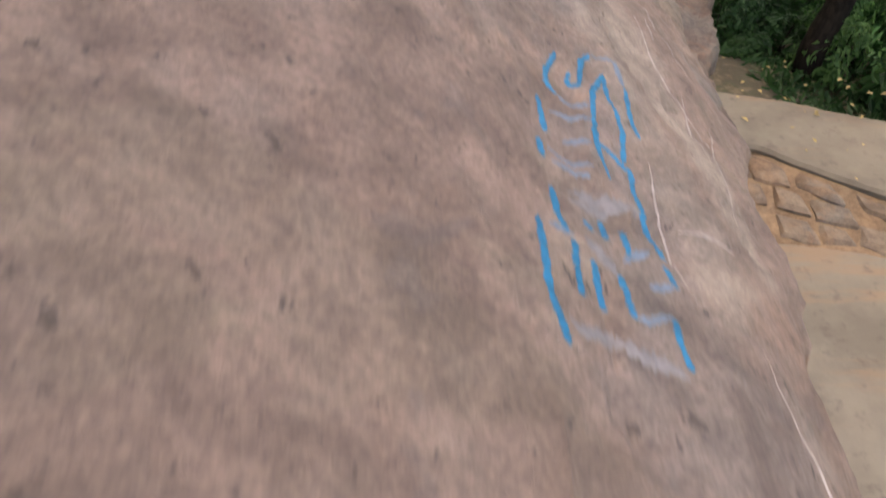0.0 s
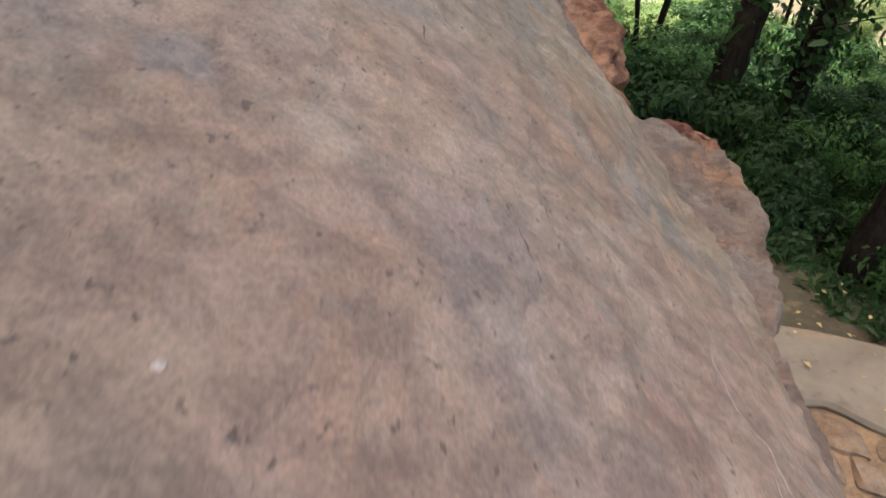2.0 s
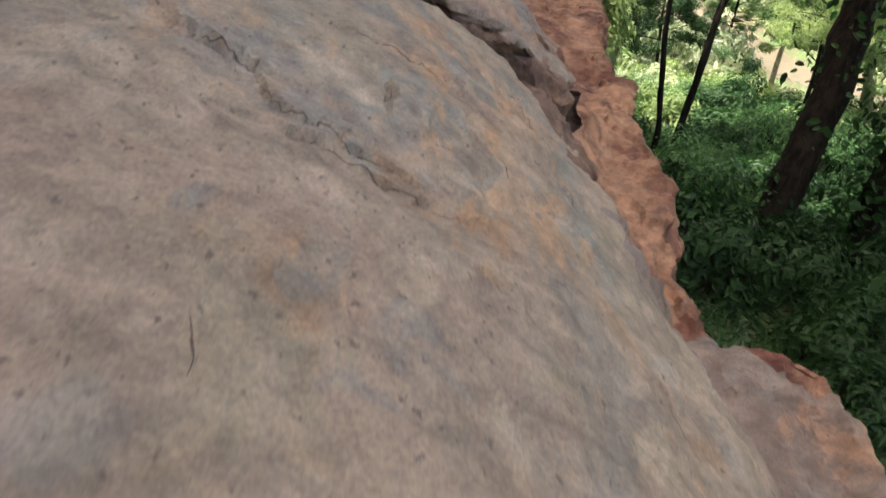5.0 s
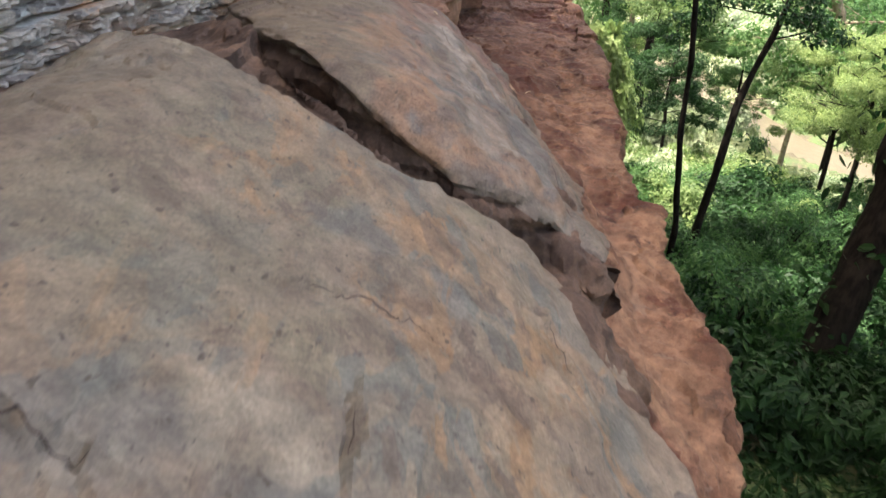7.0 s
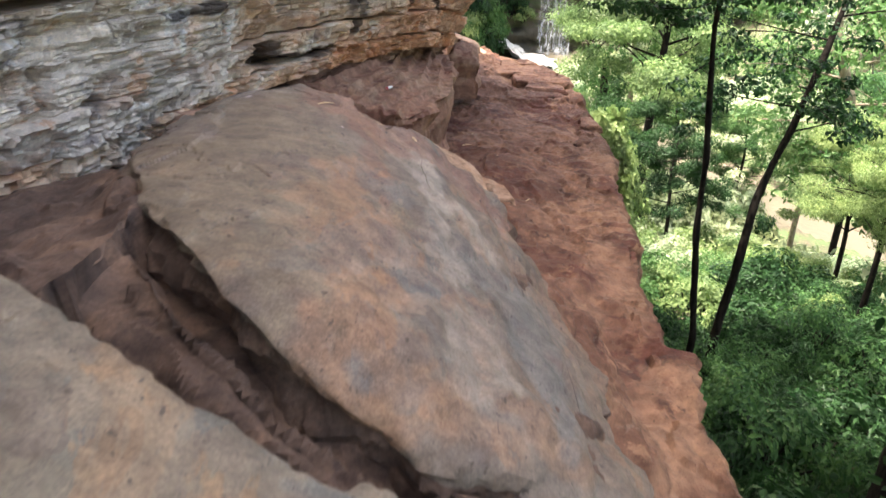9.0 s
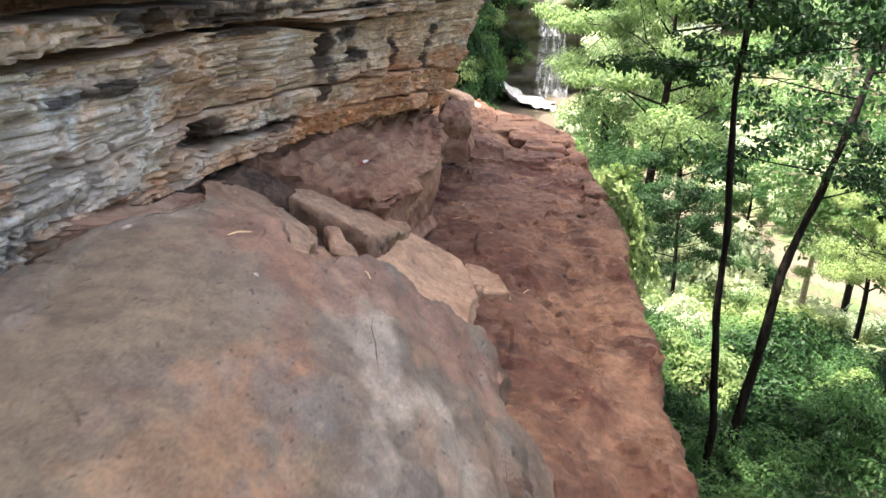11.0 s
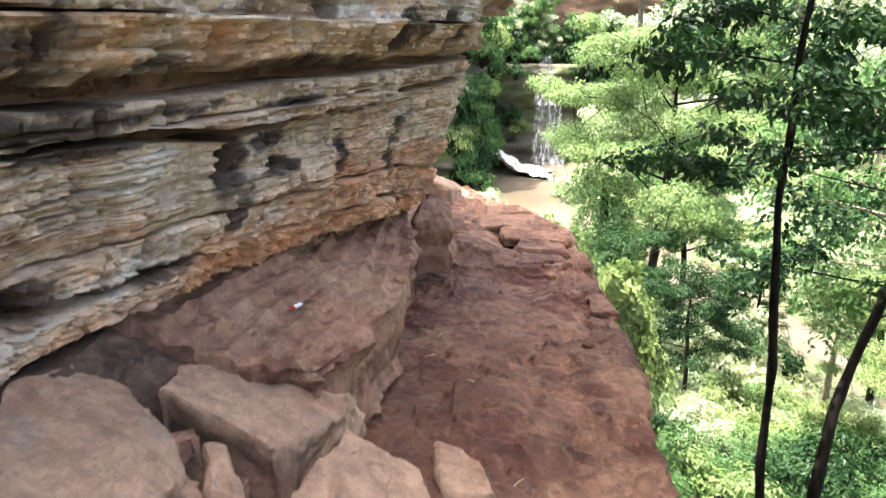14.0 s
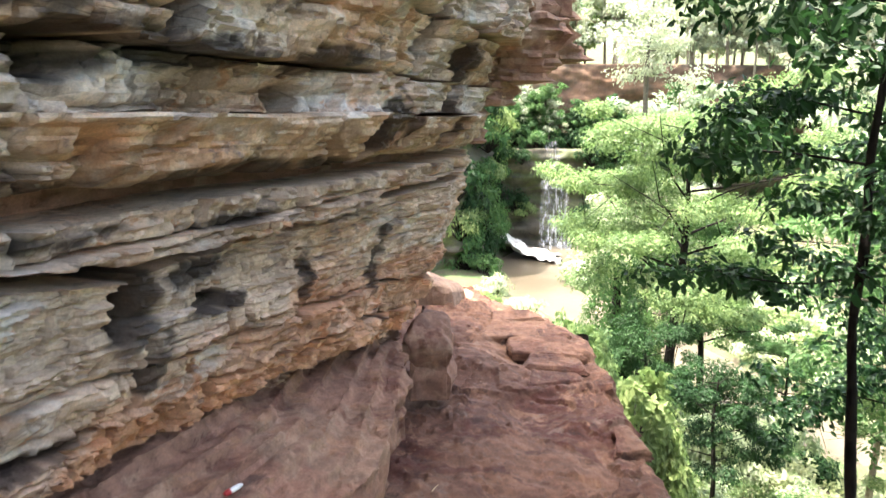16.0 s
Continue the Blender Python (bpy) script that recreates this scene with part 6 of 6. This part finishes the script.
def lie_on(x, y):
    """Height of the rock under a point of the ledge or the slabs."""
    best = -9.0
    for name in ("rock_ledge", "sandstone_slab", "sandstone_slab.001", "rock_bench", "bedrock"):
        hit, at, _, _ = bpy.data.objects[name].ray_cast(Vector((x, y, 14.0)), Vector((0, 0, -1)))
        if hit:
            best = max(best, at.z)
    return best


def stroke(points, width, material, label, parent=marks, base=slab_one, taper=0.25, lift=0.003):
    n = max(6, int(14 * len(points)))
    c = run(points, np.linspace(0, 1, n))
    for _ in range(4):
        c[1:-1] = (c[:-2] + 2 * c[1:-1] + c[2:]) / 4
    d = np.gradient(c, axis=0)
    d /= np.linalg.norm(d, axis=1, keepdims=True) + 1e-9
    side = np.stack([d[:, 1], -d[:, 0]], -1)
    ends = np.linspace(0, 1, n)
    w = width * np.clip(np.minimum(ends, 1 - ends) / taper, 0.04, 1) ** 0.7 * np.clip(1 + 0.28 * gen.normal(0, 1, n), 0.3, 1.7)
    P = np.zeros((n, 3, 3))
    for k, u in enumerate((-1, 0, 1)):
        P[:, k, :2] = c + side * (w * 0.5 * u)[:, None]
        for i in range(n):
            hit, at, _, _ = base.ray_cast(Vector((P[i, k, 0], P[i, k, 1], 14.0)), Vector((0, 0, -1)))
            P[i, k, 2] = (at.z if hit else 8.0) + (lift if u == 0 else 0.0005)
    part("stroke", sheet("stroke", P, material, True), parent, label, True)


BLUE = [
    [(0.297, 1.687), (0.254, 1.552), (0.250, 1.490), (0.277, 1.470)],
    [(0.329, 1.623), (0.312, 1.551), (0.350, 1.572), (0.377, 1.720), (0.411, 1.779)],
    [(0.219, 1.404), (0.224, 1.269)],
    [(0.200, 1.199), (0.203, 1.135)],
    [(0.209, 1.037), (0.210, 0.953), (0.226, 0.911)],
    [(0.235, 0.887), (0.227, 0.817), (0.227, 0.738)],
    [(0.166, 0.902), (0.165, 0.801), (0.165, 0.717), (0.176, 0.660), (0.185, 0.610)]]
BLUE_PEAK = [
    [(0.268, 0.976), (0.286, 0.963)],
    [(0.312, 1.018), (0.311, 0.951)],
    [(0.268, 0.860), (0.266, 0.802), (0.269, 0.741)],
    [(0.437, 1.692), (0.385, 1.565), (0.365, 1.408), (0.357, 1.280), (0.366, 1.184)],
    [(0.437, 1.692), (0.429, 1.578), (0.451, 1.522), (0.451, 1.443), (0.423, 1.300)],
    [(0.500, 1.670), (0.490, 1.541), (0.503, 1.459)]]
BLUE_MORE = [
    [(0.367, 1.338), (0.400, 1.315), (0.424, 1.283), (0.440, 1.282)],
    [(0.440, 1.289), (0.428, 1.201), (0.433, 1.141), (0.429, 1.058), (0.455, 0.975)],
    [(0.353, 0.995), (0.354, 0.920)],
    [(0.323, 0.859), (0.320, 0.784), (0.323, 0.737)],
    [(0.430, 0.932), (0.448, 0.880)],
    [(0.412, 0.785), (0.405, 0.726), (0.414, 0.664)]]
FADED = [
    [(0.277, 1.470), (0.304, 1.450), (0.362, 1.482)],
    [(0.242, 1.364), (0.293, 1.374), (0.358, 1.412)],
    [(0.264, 1.264), (0.339, 1.302)],
    [(0.218, 1.190), (0.266, 1.187), (0.327, 1.197)],
    [(0.222, 1.139), (0.313, 1.152)],
    [(0.188, 0.907), (0.237, 0.908)],
    [(0.337, 0.900), (0.409, 0.968)],
    [(0.323, 0.737), (0.363, 0.750), (0.413, 0.794)],
    [(0.375, 0.843), (0.445, 0.887)],
    [(0.414, 1.782), (0.490, 1.798), (0.500, 1.670)]]
WASHED = [
    [(0.192, 0.675), (0.209, 0.658), (0.259, 0.670), (0.327, 0.653), (0.404, 0.645)],
    [(0.248, 1.064), (0.316, 1.093), (0.430, 1.120)],
    [(0.243, 1.029), (0.322, 1.056), (0.400, 1.112)],
    [(0.262, 0.923), (0.291, 0.891), (0.317, 0.851)]]
VEINS = [
    [(0.508, 1.371), (0.487, 1.237), (0.472, 1.142), (0.467, 0.943), (0.486, 0.864)],
    [(0.834, 2.115), (0.805, 1.945), (0.779, 1.794), (0.776, 1.612)],
    [(0.514, 1.101), (0.583, 1.122), (0.663, 1.111)],
    [(0.819, 2.673), (0.799, 2.439)],
    [(0.937, 2.037), (0.825, 1.669), (0.752, 1.290)]]
for line in BLUE + BLUE_PEAK + BLUE_MORE:
    stroke(line, 0.0150, BLUE_PAINT, "blue paint stroke", taper=0.06)
for line in FADED:
    stroke(line, 0.019, BLUE_FADED, "faded blue paint stroke")
for line in WASHED:
    stroke(line, 0.032, BLUE_WASHED, "washed-out grey-blue paint stroke")
scratches = tagged(new("scratches"), "whitish scratch marks across the slab's outer edge", "scratches")
scratches.location = marks.location
for line in (*VEINS, [(0.75, 2.6), (0.74, 2.2), (0.85, 1.8)], [(0.80, 3.2), (0.86, 2.7), (0.95, 2.4)], [(0.62, 0.8), (0.66, 0.5), (0.64, 0.3)]):
    stroke(line, 0.008, CHALK, "", scratches, taper=0.5)

# dark ribbons laid on the slabs as the shade of narrow cracks
CRACK_SHADE = plain_material("dark_crack_shade", (0.055, 0.042, 0.035), 0.95, 0.3, 60)
crack = tagged(new("crack"), "thin dark strips drawn as the shade in cracks and at flake edges across the slab", "crack")
crack.location = (-0.5, 6.0, float(lower_slab_top(-0.5, 6.0)))
for line, _, _ in SLAB_NOTCHES:
    wav = [(a + gen.normal(0, 0.006), b + gen.normal(0, 0.006)) for a, b in run(line, np.linspace(0, 1, 3 * len(line)))]
    stroke(wav, 0.005, CRACK_SHADE, "", crack, taper=0.5)
for line in ([(0.30, 10.9), (0.33, 10.4), (0.36, 10.1)], [(-0.28, 11.1), (-0.22, 10.7)], [(0.45, 9.6), (0.47, 9.3)], [(-0.70, 4.9), (-0.66, 4.75)], [(0.55, 4.3), (0.60, 4.1)], [(0.62, 5.6), (0.66, 5.35)], [(0.10, 3.1), (0.13, 2.95)], [(-0.2, 4.2), (-0.19, 4.05)], [(0.4, 6.9), (0.43, 6.7)], [(0.05, 6.6), (0.06, 6.45)]):
    wav = [(a + gen.normal(0, 0.005), b + gen.normal(0, 0.005)) for a, b in run(line, np.linspace(0, 1, 5))]
    stroke(wav, 0.006, CRACK_SHADE, "", crack, slab_two if line[0][1] > 8.7 else slab_one, taper=0.5)

# ---- litter on the rocks ----
litter = thing("litter_tube", (-0.87, 15.85, float(bench_top(np.array(-0.87), np.array(15.85))) + 0.03), "small white plastic tube with a red cap lying on the rock", "litter")
litter.rotation_euler = (0, 0, 1.05)
co, q = tube([(-0.04, 0, 0), (0.03, 0, 0.0), (0.06, 0, 0)], [0.017, 0.017, 0.008], 10)
part("tube", raw_mesh("tube", co, q, WHITE_PLASTIC), litter)
co, q = tube([(-0.075, 0, 0), (-0.06, 0, 0), (-0.04, 0, 0)], [0.015, 0.018, 0.018], 10)
part("cap", raw_mesh("cap", co, q, RED_PLASTIC), litter, "red cap")


# ---- fallen leaves, straw and sprigs ----
gen = np.random.default_rng(55)
fx, fy = gen.uniform(1.9, 4.6, 80), gen.uniform(3.7, 6.6, 80)
c = stack(fx, fy, np.where(fy > strip_line(1, fx), 5.93, 5.80))
c = c[fy > strip_line(0.9, fx)]
tagged(new("fallen_leaves", raw_mesh("fallen_leaves", *leaves(c, 0.07, gen, 0.0, 0.6, 0.9), DRY_LEAF, False)), "dry yellow leaves scattered on the concrete walkway", "fallen leaves", kind="stuff")


for i, (x, y, a, n) in enumerate(((0.15, 17.6, 0.4, 0.12), (0.25, 18.1, 1.2, 0.1), (-0.9, 11.3, 0.5, 0.06), (-0.35, 11.5, 2.0, 0.05), (0.9, 15.4, 0.9, 0.09), (0.6, 16.9, 2.3, 0.1))):
    z = lie_on(x, y) + 0.006
    d = np.array([math.cos(a), math.sin(a), 0]) * n
    co, q = tube([(x - d[0], y - d[1], z), (x, y, z + 0.012), (x + d[0], y + d[1], z)], [0.003, 0.004, 0.002], 5)
    tagged(new("straw", raw_mesh("straw", co, q, TWIG)), "dry pale straw lying on the rock", "straw", "straws")
for i, (x, y, w) in enumerate(((-0.50, 2.2, 0.010), (-0.56, 1.85, 0.009), (-1.35, 11.2, 0.02), (-1.5, 11.4, 0.016), (-0.75, 11.0, 0.01))):
    n = 12
    g = np.linspace(0, 2 * math.pi, n, endpoint=False)
    r = w * (1 + 0.35 * gen.normal(0, 0.5, n))
    ring = [(x + a * math.cos(t), y + 1.3 * a * math.sin(t)) for a, t in zip(r, g)]
    P = np.zeros((n + 1, 2, 3))
    for k in range(n + 1):
        px, py = ring[k % n]
        P[k, 0] = (px, py, lie_on(px, py) + 0.001)
        P[k, 1] = (x, y, lie_on(x, y) + 0.006)
    tagged(new("white_speck", sheet("white_speck", P, CHALK)), "small chalky white splash on the slab", "splash", "white splashes")
